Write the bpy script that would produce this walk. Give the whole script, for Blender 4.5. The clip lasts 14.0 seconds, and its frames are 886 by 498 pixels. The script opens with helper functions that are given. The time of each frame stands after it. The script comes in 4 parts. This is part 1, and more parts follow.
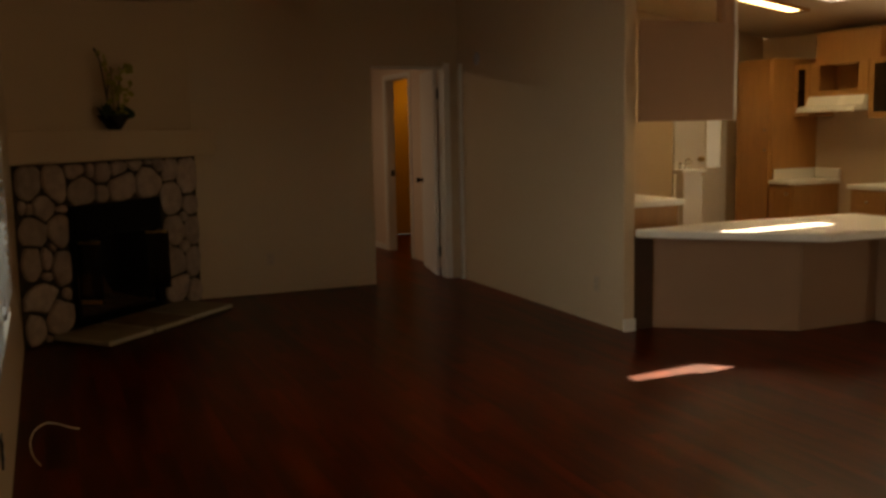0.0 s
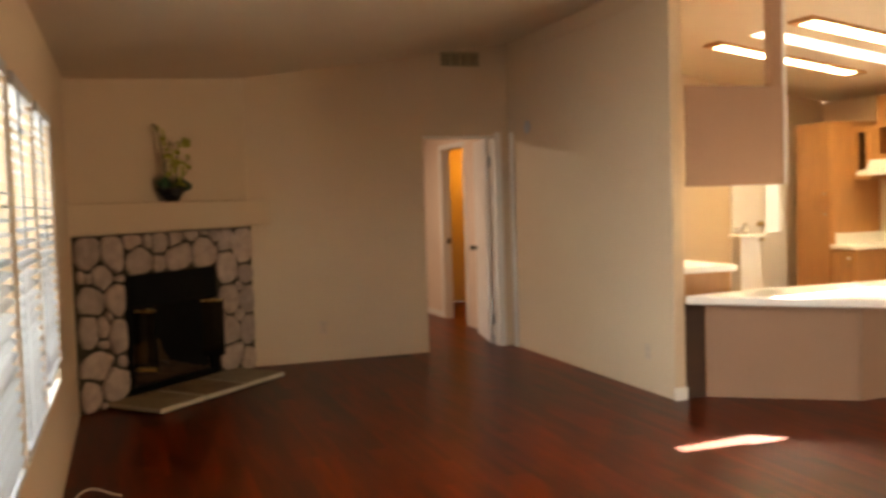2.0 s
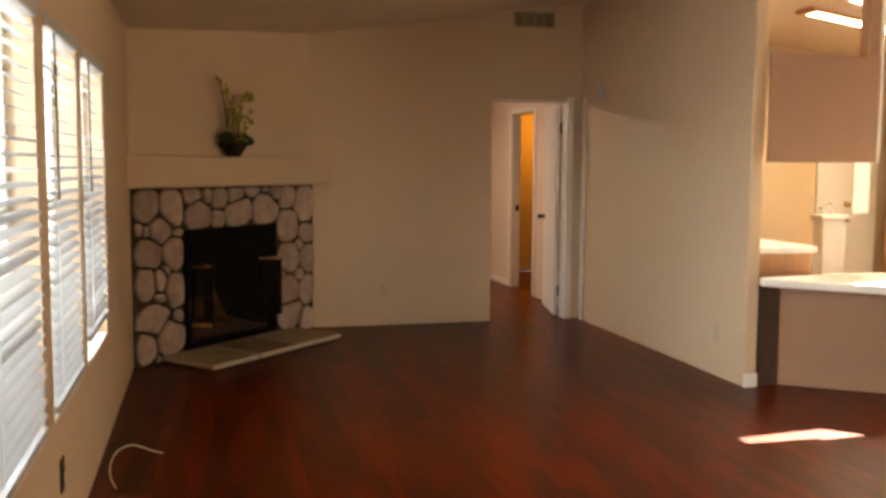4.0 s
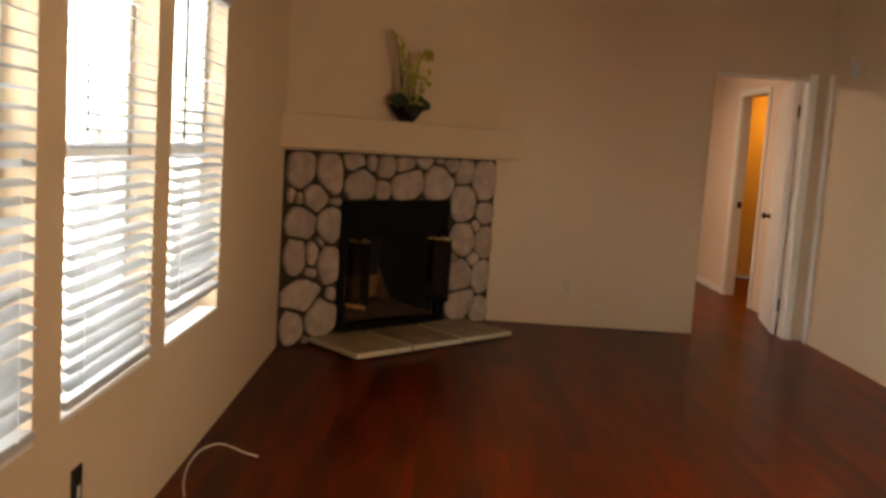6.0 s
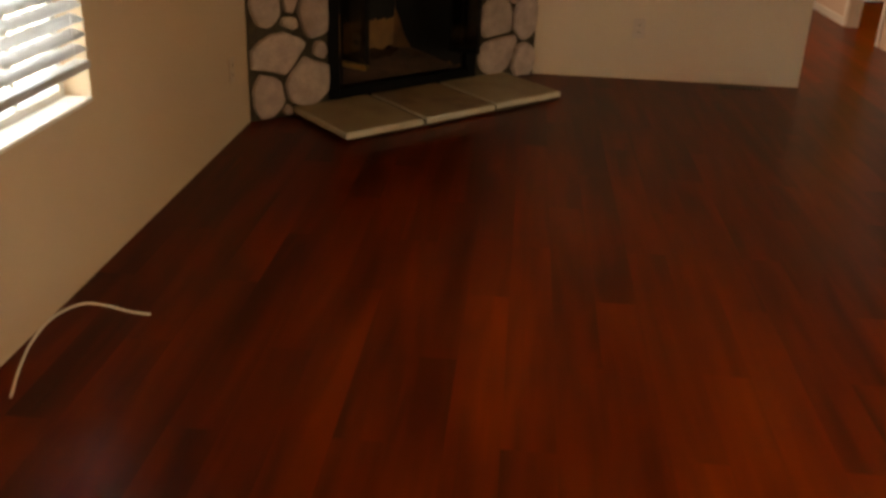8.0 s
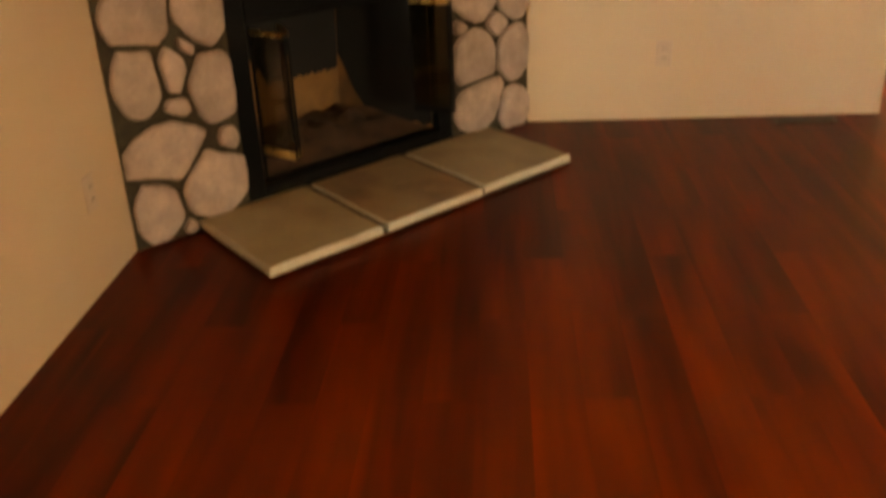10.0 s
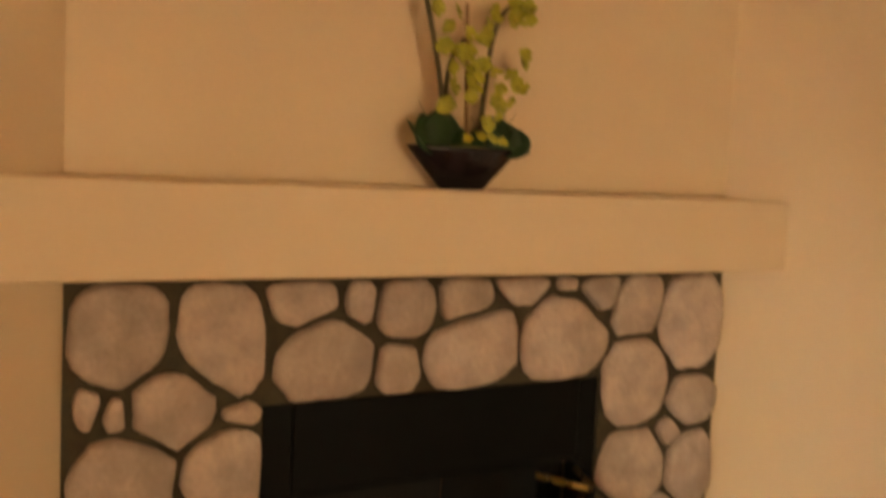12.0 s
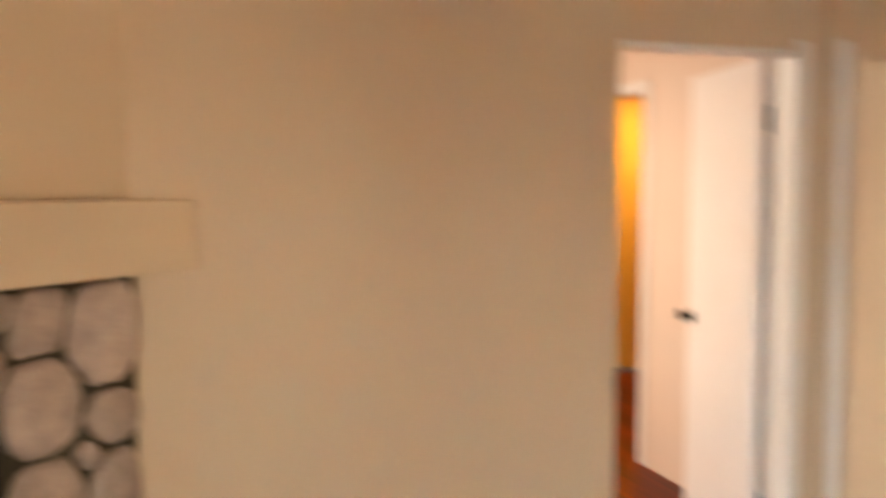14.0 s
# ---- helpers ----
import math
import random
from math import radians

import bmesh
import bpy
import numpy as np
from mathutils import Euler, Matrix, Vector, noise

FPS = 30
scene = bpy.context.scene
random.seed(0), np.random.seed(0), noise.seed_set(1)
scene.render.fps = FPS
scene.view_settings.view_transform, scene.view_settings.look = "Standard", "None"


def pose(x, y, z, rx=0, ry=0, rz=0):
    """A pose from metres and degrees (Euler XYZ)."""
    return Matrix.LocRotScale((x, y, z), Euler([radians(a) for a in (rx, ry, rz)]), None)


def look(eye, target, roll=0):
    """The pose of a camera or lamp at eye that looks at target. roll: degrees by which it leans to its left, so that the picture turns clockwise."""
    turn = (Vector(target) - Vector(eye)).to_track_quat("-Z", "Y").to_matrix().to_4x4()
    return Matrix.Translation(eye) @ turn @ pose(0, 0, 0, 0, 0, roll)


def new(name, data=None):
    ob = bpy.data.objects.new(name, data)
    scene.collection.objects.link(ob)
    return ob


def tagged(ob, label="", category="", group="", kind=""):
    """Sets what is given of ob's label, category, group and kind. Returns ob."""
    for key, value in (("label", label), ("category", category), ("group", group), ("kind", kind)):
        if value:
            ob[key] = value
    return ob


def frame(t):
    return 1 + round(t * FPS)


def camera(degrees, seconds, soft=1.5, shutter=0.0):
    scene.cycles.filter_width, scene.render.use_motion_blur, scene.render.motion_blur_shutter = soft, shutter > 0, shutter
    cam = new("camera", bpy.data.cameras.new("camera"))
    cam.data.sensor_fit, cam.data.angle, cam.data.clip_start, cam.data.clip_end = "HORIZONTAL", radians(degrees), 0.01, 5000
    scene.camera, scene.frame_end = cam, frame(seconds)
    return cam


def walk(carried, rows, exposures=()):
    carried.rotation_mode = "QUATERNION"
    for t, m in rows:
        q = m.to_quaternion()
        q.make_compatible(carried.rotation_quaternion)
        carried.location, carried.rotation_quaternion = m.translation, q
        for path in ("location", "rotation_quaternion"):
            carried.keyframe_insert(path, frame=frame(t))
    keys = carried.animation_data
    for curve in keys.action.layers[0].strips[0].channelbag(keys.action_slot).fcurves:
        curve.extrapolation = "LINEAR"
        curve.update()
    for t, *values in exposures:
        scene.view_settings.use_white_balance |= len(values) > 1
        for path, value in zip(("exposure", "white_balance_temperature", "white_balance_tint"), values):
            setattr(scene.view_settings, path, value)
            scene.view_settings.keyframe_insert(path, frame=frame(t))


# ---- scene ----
cam = camera(51.0, 14.0, 3.2, 0.5)
PATH = [
    (0, (0.209, 5.482, 1.433), (0.986, 7.307, 1.179), -1.1),
    (0.5, (0.178, 5.486, 1.407), (0.972, 7.304, 1.154), -0.6),
    (1, (0.172, 5.487, 1.405), (0.973, 7.304, 1.173), -1.2),
    (1.5, (0.225, 5.518, 1.414), (1.071, 7.326, 1.291), -1.6),
    (2, (0.356, 5.417, 1.427), (1.002, 7.307, 1.322), -1.8),
    (2.5, (0.376, 5.474, 1.446), (0.896, 7.401, 1.329), 0.0),
    (2.7, (0.37, 5.487, 1.449), (0.901, 7.41, 1.308), 0.9),
    (4.8, (0.586, 5.81, 1.374), (1.062, 7.744, 1.191), -0.0),
    (5, (0.59, 5.895, 1.356), (1.074, 7.83, 1.21), -0.1),
    (5.5, (0.744, 6.267, 1.329), (0.998, 8.244, 1.167), 2.0),
    (6, (0.947, 6.531, 1.34), (0.971, 8.519, 1.118), 3.8),
    (6.5, (1.052, 6.843, 1.349), (1.048, 8.829, 1.118), 4.4),
    (7, (1.276, 7.172, 1.388), (1.224, 9.114, 0.915), 1.9),
    (7.5, (1.314, 7.536, 1.333), (1.238, 9.405, 0.626), 3.4),
    (7.7, (1.329, 7.686, 1.333), (1.218, 9.529, 0.565), 3.4),
    (9.8, (1.303, 9.301, 1.291), (1.148, 11.093, 0.415), -3.3),
    (10, (1.284, 9.435, 1.327), (1.15, 11.244, 0.485), -2.7),
    (10.5, (1.306, 9.77, 1.353), (1.022, 11.64, 0.703), 0.3),
    (11, (1.354, 10.063, 1.336), (1.003, 11.936, 0.729), 1.4),
    (11.5, (1.339, 10.405, 1.428), (0.904, 12.311, 1.007), 0.4),
    (12, (1.304, 10.61, 1.536), (0.784, 12.534, 1.36), 2.9),
    (12.5, (1.415, 10.728, 1.62), (0.73, 12.605, 1.532), 4.7),
    (13, (1.372, 10.78, 1.707), (0.765, 12.684, 1.644), 3.6),
    (13.5, (1.311, 10.951, 1.637), (1.165, 12.946, 1.603), 5.6),
    (13.7, (1.312, 10.946, 1.621), (1.474, 12.938, 1.544), 6.6),
    (14, (1.46, 10.753, 1.525), (2.052, 12.659, 1.386), 0.1),
]
EXPOSURES = [(0.0, 1.85, 10500, 13), (0.5, 2.4, 10500, 13), (1.0, 3.25, 9400, 13), (1.5, 4.1, 8600, 13), (2.5, 4.25, 7900, 14), (5.0, 4.22, 8100, 14), (6.5, 4.2, 8200, 14), (7.7, 4.1, 8900, 14), (9.8, 5.45, 9700, 12), (10.5, 5.5, 9900, 12), (11.0, 5.45, 9900, 12), (13.0, 5.45, 9700, 10), (13.6, 5.5, 8200, 8), (14.0, 5.52, 7000, 9)]

walk(cam, [(t, look(eye, target, roll)) for t, eye, target, roll in PATH], EXPOSURES)

# ---- light ----
SUN_WAY = Vector((-0.78, -0.73, -1.0)).normalized()
world = bpy.data.worlds.new("sky")
scene.world = world
world.use_nodes = True
wn = world.node_tree
sky = wn.nodes.new("ShaderNodeTexSky")
sky.sky_type, sky.sun_disc = "NISHITA", False
sky.sun_elevation = math.asin(-SUN_WAY.z)
sky.sun_rotation = math.atan2(-SUN_WAY.x, -SUN_WAY.y)
back = next(n for n in wn.nodes if n.type == "BACKGROUND")
wn.links.new(sky.outputs[0], back.inputs[0])
back.inputs[1].default_value = 0.08


def lamp(name, kind, energy, m, colour=(1, 1, 1), size=(1, 1)):
    data = bpy.data.lights.new(name, kind)
    data.energy, data.color = energy, colour
    if kind == "AREA":
        data.shape, data.size, data.size_y = "RECTANGLE", *size
    ob = new(name, data)
    ob.matrix_world = m
    return ob


sun = lamp("sun", "SUN", 5.0, look((0, 0, 0), SUN_WAY), (1, 0.97, 0.91))
sun.data.angle = radians(0.5)
# daylight in the openings: window wall and the unseen glazed side behind the camera
for y in (8.335, 9.295, 10.25):
    lamp("window_daylight", "AREA", 3.3, look((-0.50, y, 1.50), (1, y, 1.3)), (0.84, 0.94, 1.0), (0.74, 1.9))
# Fill lamp added in an unseen opening; no window is known there.
lamp("front_fill", "AREA", 0.8, look((0.02, 4.3, 1.25), (3.0, 6.5, 1.0)), (1.0, 0.94, 0.84), (1.5, 1.3))
lamp("patio_daylight", "AREA", 4.2, look((7.66, 5.4, 1.15), (0, 6.2, 0.9)), (1.0, 0.84, 0.63), (2.3, 2.0))
lamp("kitchen_daylight", "AREA", 1.0, look((7.72, 11.0, 1.52), (0, 10.4, 0.9)), (1.0, 0.96, 0.9), (1.1, 0.7))
lamp("hall_light", "AREA", 1.8, look((2.2, 15.6, 2.28), (2.6, 15.4, 0)), (1.0, 0.84, 0.72), (0.3, 0.3))
lamp("back_room_light", "AREA", 0.8, look((5.0, 17.0, 2.25), (5.0, 17.2, 0)), (1.0, 0.47, 0.08), (0.3, 0.3))


# ---- materials ----
def material(name, base, rough=0.6, vary=0.12, scale=6.0, bump=0.15, grain=160.0, metallic=0.0, spec=0.5, stain=None, stain_scale=1.3, stain_amount=0.35, random_amount=0.0, stretch=(1, 1, 1), coat=0.0):
    m = bpy.data.materials.new(name)
    m.use_nodes = True
    t = m.node_tree
    p = next(n for n in t.nodes if n.type == "BSDF_PRINCIPLED")
    p.inputs["Roughness"].default_value = rough
    p.inputs["Metallic"].default_value = metallic
    p.inputs["Specular IOR Level"].default_value = spec
    p.inputs["Coat Weight"].default_value = coat
    p.inputs["Coat Roughness"].default_value = 0.18
    geo = t.nodes.new("ShaderNodeNewGeometry")
    mp = t.nodes.new("ShaderNodeMapping")
    mp.inputs["Scale"].default_value = stretch
    t.links.new(geo.outputs["Position"], mp.inputs["Vector"])
    where = mp.outputs[0]
    coarse = t.nodes.new("ShaderNodeTexNoise")
    coarse.inputs["Scale"].default_value, coarse.inputs["Detail"].default_value = scale, 6
    fine = t.nodes.new("ShaderNodeTexNoise")
    fine.inputs["Scale"].default_value, fine.inputs["Detail"].default_value = grain, 4
    for n in (coarse, fine):
        t.links.new(where, n.inputs["Vector"])
    ramp = t.nodes.new("ShaderNodeValToRGB")
    lo, hi = [c * (1 - vary) for c in base], [min(1, c * (1 + vary)) for c in base]
    ramp.color_ramp.elements[0].position, ramp.color_ramp.elements[1].position = 0.3, 0.7
    ramp.color_ramp.elements[0].color, ramp.color_ramp.elements[1].color = (*lo, 1), (*hi, 1)
    mix = t.nodes.new("ShaderNodeMath")
    mix.operation = "MULTIPLY_ADD"
    t.links.new(fine.outputs["Fac"], mix.inputs[0])
    mix.inputs[1].default_value = 0.4
    add = t.nodes.new("ShaderNodeMath")
    add.operation = "MULTIPLY_ADD"
    t.links.new(coarse.outputs["Fac"], add.inputs[0])
    add.inputs[1].default_value, add.inputs[2].default_value = 0.8, -0.1
    t.links.new(add.outputs[0], mix.inputs[2])
    t.links.new(mix.outputs[0], ramp.inputs[0])
    colour = ramp.outputs[0]
    if stain:
        blot = t.nodes.new("ShaderNodeTexNoise")
        blot.inputs["Scale"].default_value, blot.inputs["Detail"].default_value = stain_scale, 5
        t.links.new(where, blot.inputs["Vector"])
        cut = t.nodes.new("ShaderNodeMapRange")
        cut.inputs["From Min"].default_value, cut.inputs["From Max"].default_value = 0.5, 0.75
        cut.inputs["To Max"].default_value = stain_amount
        t.links.new(blot.outputs["Fac"], cut.inputs["Value"])
        over = t.nodes.new("ShaderNodeMix")
        over.data_type = "RGBA"
        t.links.new(cut.outputs[0], over.inputs["Factor"])
        t.links.new(colour, over.inputs["A"])
        over.inputs["B"].default_value = (*stain, 1)
        colour = over.outputs["Result"]
    if random_amount:
        info = t.nodes.new("ShaderNodeObjectInfo")
        span = t.nodes.new("ShaderNodeMapRange")
        span.inputs["To Min"].default_value, span.inputs["To Max"].default_value = 1 - random_amount, 1 + random_amount
        t.links.new(info.outputs["Random"], span.inputs["Value"])
        hsv = t.nodes.new("ShaderNodeHueSaturation")
        t.links.new(span.outputs[0], hsv.inputs["Value"])
        t.links.new(colour, hsv.inputs["Color"])
        colour = hsv.outputs[0]
    t.links.new(colour, p.inputs["Base Color"])
    b = t.nodes.new("ShaderNodeBump")
    b.inputs["Strength"].default_value, b.inputs["Distance"].default_value = bump, 0.01
    t.links.new(mix.outputs[0], b.inputs["Height"])
    t.links.new(b.outputs[0], p.inputs["Normal"])
    rv = t.nodes.new("ShaderNodeMapRange")
    rv.inputs["To Min"].default_value, rv.inputs["To Max"].default_value = max(0.02, rough - 0.08), min(1, rough + 0.1)
    t.links.new(coarse.outputs["Fac"], rv.inputs["Value"])
    t.links.new(rv.outputs[0], p.inputs["Roughness"])
    return m


def glowing(name, colour, strength):
    m = bpy.data.materials.new(name)
    m.use_nodes = True
    p = next(n for n in m.node_tree.nodes if n.type == "BSDF_PRINCIPLED")
    p.inputs["Base Color"].default_value = (0.8, 0.8, 0.8, 1)
    p.inputs["Emission Color"].default_value = (*colour, 1)
    p.inputs["Emission Strength"].default_value = strength
    return m


def glass(name, colour, rough=0.0):
    m = bpy.data.materials.new(name)
    m.use_nodes = True
    p = next(n for n in m.node_tree.nodes if n.type == "BSDF_PRINCIPLED")
    p.inputs["Base Color"].default_value = (*colour, 1)
    p.inputs["Roughness"].default_value = rough
    p.inputs["IOR"].default_value = 1.45
    p.inputs["Transmission Weight"].default_value = 1.0
    return m


def plank_material(name):
    """Dark cherry laminate: long grain along y, each board its own shade."""
    m = bpy.data.materials.new(name)
    m.use_nodes = True
    t = m.node_tree
    p = next(n for n in t.nodes if n.type == "BSDF_PRINCIPLED")
    geo = t.nodes.new("ShaderNodeNewGeometry")
    info = t.nodes.new("ShaderNodeObjectInfo")
    rnd = t.nodes.new("ShaderNodeMath")
    rnd.operation = "ADD"
    t.links.new(info.outputs["Random"], rnd.inputs[0])
    t.links.new(geo.outputs["Random Per Island"], rnd.inputs[1])
    frac = t.nodes.new("ShaderNodeMath")
    frac.operation = "FRACT"
    t.links.new(rnd.outputs[0], frac.inputs[0])
    shift = t.nodes.new("ShaderNodeCombineXYZ")
    far = t.nodes.new("ShaderNodeMath")
    far.operation = "MULTIPLY"
    far.inputs[1].default_value = 37.0
    t.links.new(frac.outputs[0], far.inputs[0])
    t.links.new(far.outputs[0], shift.inputs[2])
    t.links.new(far.outputs[0], shift.inputs[1])
    addv = t.nodes.new("ShaderNodeVectorMath")
    t.links.new(geo.outputs["Position"], addv.inputs[0])
    t.links.new(shift.outputs[0], addv.inputs[1])

    def noise_at(sx, sy, detail, warp):
        mp = t.nodes.new("ShaderNodeMapping")
        mp.inputs["Scale"].default_value = (sx, sy, 1)
        t.links.new(addv.outputs[0], mp.inputs["Vector"])
        n = t.nodes.new("ShaderNodeTexNoise")
        n.inputs["Scale"].default_value, n.inputs["Detail"].default_value, n.inputs["Distortion"].default_value = 1, detail, warp
        t.links.new(mp.outputs[0], n.inputs["Vector"])
        return n.outputs["Fac"]

    broad, streak, pores = noise_at(7, 0.8, 2, 0.6), noise_at(20, 1.2, 2, 0.6), noise_at(90, 4, 2, 0)
    s1 = t.nodes.new("ShaderNodeMath")
    s1.operation = "MULTIPLY_ADD"
    t.links.new(streak, s1.inputs[0])
    s1.inputs[1].default_value = 0.25
    t.links.new(broad, s1.inputs[2])
    s2 = t.nodes.new("ShaderNodeMath")
    s2.operation = "MULTIPLY_ADD"
    t.links.new(pores, s2.inputs[0])
    s2.inputs[1].default_value = 0.04
    t.links.new(s1.outputs[0], s2.inputs[2])
    ramp = t.nodes.new("ShaderNodeValToRGB")
    e = ramp.color_ramp.elements
    e[0].position, e[0].color = 0.46, (0.046, 0.0046, 0.0006, 1)
    e[1].position, e[1].color = 0.88, (0.158, 0.0180, 0.0014, 1)
    mid = e.new(0.66)
    mid.color = (0.096, 0.0104, 0.0010, 1)
    t.links.new(s2.outputs[0], ramp.inputs[0])
    span = t.nodes.new("ShaderNodeMapRange")
    span.inputs["To Min"].default_value, span.inputs["To Max"].default_value = 0.88, 1.12
    t.links.new(frac.outputs[0], span.inputs["Value"])
    hsv = t.nodes.new("ShaderNodeHueSaturation")
    t.links.new(span.outputs[0], hsv.inputs["Value"])
    t.links.new(ramp.outputs[0], hsv.inputs["Color"])
    t.links.new(hsv.outputs[0], p.inputs["Base Color"])
    rv = t.nodes.new("ShaderNodeMapRange")
    rv.inputs["To Min"].default_value, rv.inputs["To Max"].default_value = 0.29, 0.33
    t.links.new(broad, rv.inputs["Value"])
    t.links.new(rv.outputs[0], p.inputs["Roughness"])
    p.inputs["Specular IOR Level"].default_value = 0.10
    return m


WALL = material("wall_paint", (0.63, 0.475, 0.32), 0.62, 0.03, 0.7, 0.12, 90)
CEIL = material("ceiling_paint", (0.70, 0.57, 0.42), 0.8, 0.04, 1.0, 0.3, 120)
TRIM = material("white_trim_paint", (0.80, 0.76, 0.70), 0.42, 0.03, 2.0, 0.04, 200)
DOORW = material("white_door_paint", (0.84, 0.80, 0.76), 0.4, 0.03, 2.0, 0.04, 200)
PLANK = plank_material("cherry_laminate")
UNDER = material("dark_joint", (0.012, 0.006, 0.004), 0.7)
STONE = material("river_stone", (0.42, 0.318, 0.262), 0.75, 0.22, 13.0, 0.6, 70, stain=(0.27, 0.20, 0.17), stain_scale=9.0, stain_amount=0.7, random_amount=0.15)
MORTAR = material("dark_mortar", (0.052, 0.040, 0.022), 0.9, 0.35, 25.0, 0.9, 220)
SLAB = material("hearth_stone", (0.33, 0.27, 0.165), 0.62, 0.14, 7.0, 0.4, 90, stain=(0.20, 0.14, 0.085), stain_scale=4.0, stain_amount=0.6)
SLABM = material("scorched_hearth_stone", (0.27, 0.19, 0.105), 0.65, 0.16, 7.0, 0.4, 90, stain=(0.11, 0.06, 0.035), stain_scale=5.0, stain_amount=0.8)
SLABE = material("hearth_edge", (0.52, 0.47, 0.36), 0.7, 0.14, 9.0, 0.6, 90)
BLACK = material("black_metal", (0.004, 0.004, 0.004), 0.5, 0.2, 14.0, 0.05, 300, spec=0.08)
SOOT = material("soot", (0.008, 0.006, 0.005), 0.9, 0.4, 12.0, 0.4, 120)
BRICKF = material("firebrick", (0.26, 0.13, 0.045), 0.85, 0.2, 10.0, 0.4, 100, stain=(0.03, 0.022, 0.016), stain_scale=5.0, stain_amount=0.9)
BRICKS = material("dark_firebrick", (0.022, 0.013, 0.007), 0.9, 0.4, 9.0, 0.4, 100, stain=(0.012, 0.009, 0.007), stain_scale=4.0, stain_amount=0.9)
ASH = material("brown_ash", (0.085, 0.045, 0.024), 0.95, 0.4, 14.0, 0.5, 120, stain=(0.02, 0.014, 0.010), stain_scale=7.0, stain_amount=0.8)
BRASS = material("brass", (0.72, 0.50, 0.20), 0.28, 0.12, 20.0, 0.03, 200, metallic=1.0)
SMOKED = glass("smoked_glass", (0.30, 0.27, 0.22), 0.05)
CLEAR = glass("window_glass", (0.96, 0.98, 0.97))
VINYL = material("white_vinyl", (0.80, 0.79, 0.74), 0.4, 0.03, 3.0, 0.03, 120)
SLATM = material("blind_slat", (0.50, 0.51, 0.52), 0.38, 0.05, 5.0, 0.03, 90)
OAK = material("honey_oak", (0.44, 0.205, 0.072), 0.42, 0.10, 5.0, 0.12, 60, stretch=(6, 6, 0.7))
# Darker oak for cabinet shelves: the recess shade is put into its colour.
OAKD = material("oak_shadow_recess", (0.30, 0.145, 0.065), 0.5, 0.2, 5.0, 0.12, 60, stretch=(6, 6, 0.7))
PANEL = material("taupe_panel", (0.33, 0.185, 0.11), 0.55, 0.05, 2.0, 0.1, 90)
# Dark brown of the toe kicks; also stands for shade in the counter's gap.
DARKW = material("dark_gap_shade_and_kick", (0.06, 0.026, 0.012), 0.75, 0.2, 6.0, 0.1, 80)
LAMIN = material("white_laminate", (0.80, 0.77, 0.71), 0.3, 0.03, 3.0, 0.02, 90)
ENAMEL = material("white_enamel", (0.80, 0.77, 0.70), 0.25, 0.03, 3.0, 0.02, 90)
HALLW = material("hall_paint", (0.72, 0.58, 0.47), 0.6, 0.03, 1.0, 0.1, 90)
# The back room's yellow lamplight is put into this paint.
YELLOWW = material("lamplit_yellow_paint", (0.62, 0.45, 0.22), 0.6, 0.04, 1.0, 0.1, 90)
CHROME = material("brushed_chrome", (0.62, 0.60, 0.57), 0.25, 0.05, 30.0, 0.02, 200, metallic=1.0)
BRONZE = material("dark_bronze", (0.035, 0.026, 0.02), 0.35, 0.2, 30.0, 0.02, 200, metallic=0.8)
VENTM = material("beige_vent", (0.40, 0.33, 0.20), 0.5, 0.05, 6.0, 0.03, 120)
VENTD = material("vent_dark", (0.05, 0.042, 0.03), 0.8)
PLATE = material("outlet_plate", (0.56, 0.43, 0.32), 0.35, 0.03, 8.0, 0.02, 120)
BRACKET = material("pale_blue_grey_plastic", (0.50, 0.53, 0.58), 0.4, 0.04, 8.0, 0.02, 120)
PLATEB = material("black_outlet", (0.015, 0.015, 0.015), 0.35, 0.1, 8.0, 0.02, 120)
CABLE = material("white_cable", (0.70, 0.62, 0.50), 0.45, 0.05, 20.0, 0.02, 200)
GLOSSB = material("black_glazed_ceramic", (0.010, 0.008, 0.009), 0.16, 0.2, 10.0, 0.02, 200, spec=0.35)
LEAF = material("dark_green_leaf", (0.018, 0.062, 0.016), 0.38, 0.3, 22.0, 0.2, 160)
STEMM = material("green_brown_stem", (0.085, 0.065, 0.022), 0.6, 0.25, 40.0, 0.2, 200)
STAKE = material("stake_wood", (0.24, 0.13, 0.055), 0.7, 0.2, 30.0, 0.2, 200)
PETAL = material("yellow_green_petal", (0.36, 0.335, 0.04), 0.55, 0.22, 30.0, 0.1, 200, stain=(0.20, 0.23, 0.03), stain_scale=18.0, stain_amount=0.7)
MOSS = material("dry_moss", (0.20, 0.16, 0.04), 0.95, 0.4, 60.0, 0.9, 260)
TUBE = glowing("fluorescent_diffuser", (1.0, 0.85, 0.50), 2.0)
DIRT = material("pale_gravel", (0.30, 0.27, 0.23), 0.9, 0.2, 3.0, 0.6, 40)
SIDING = material("pale_siding", (0.30, 0.32, 0.36), 0.6, 0.05, 2.0, 0.1, 60)
CONC = material("porch_concrete", (0.30, 0.29, 0.27), 0.85, 0.12, 3.0, 0.4, 60)


# ---- mesh helpers ----
def thing(name, m, label, category, group="", kind=""):
    ob = new(name)
    ob.matrix_world = m
    return tagged(ob, label, category, group, kind)


def part(name, bm, mat, parent=None, label="", smooth=False):
    me = bpy.data.meshes.new(name)
    bm.normal_update()
    bm.to_mesh(me)
    bm.free()
    if smooth:
        for f in me.polygons:
            f.use_smooth = True
    me.materials.append(mat)
    ob = new(name, me)
    if parent:
        ob.parent = parent
    if label:
        ob["label"] = label
    return ob


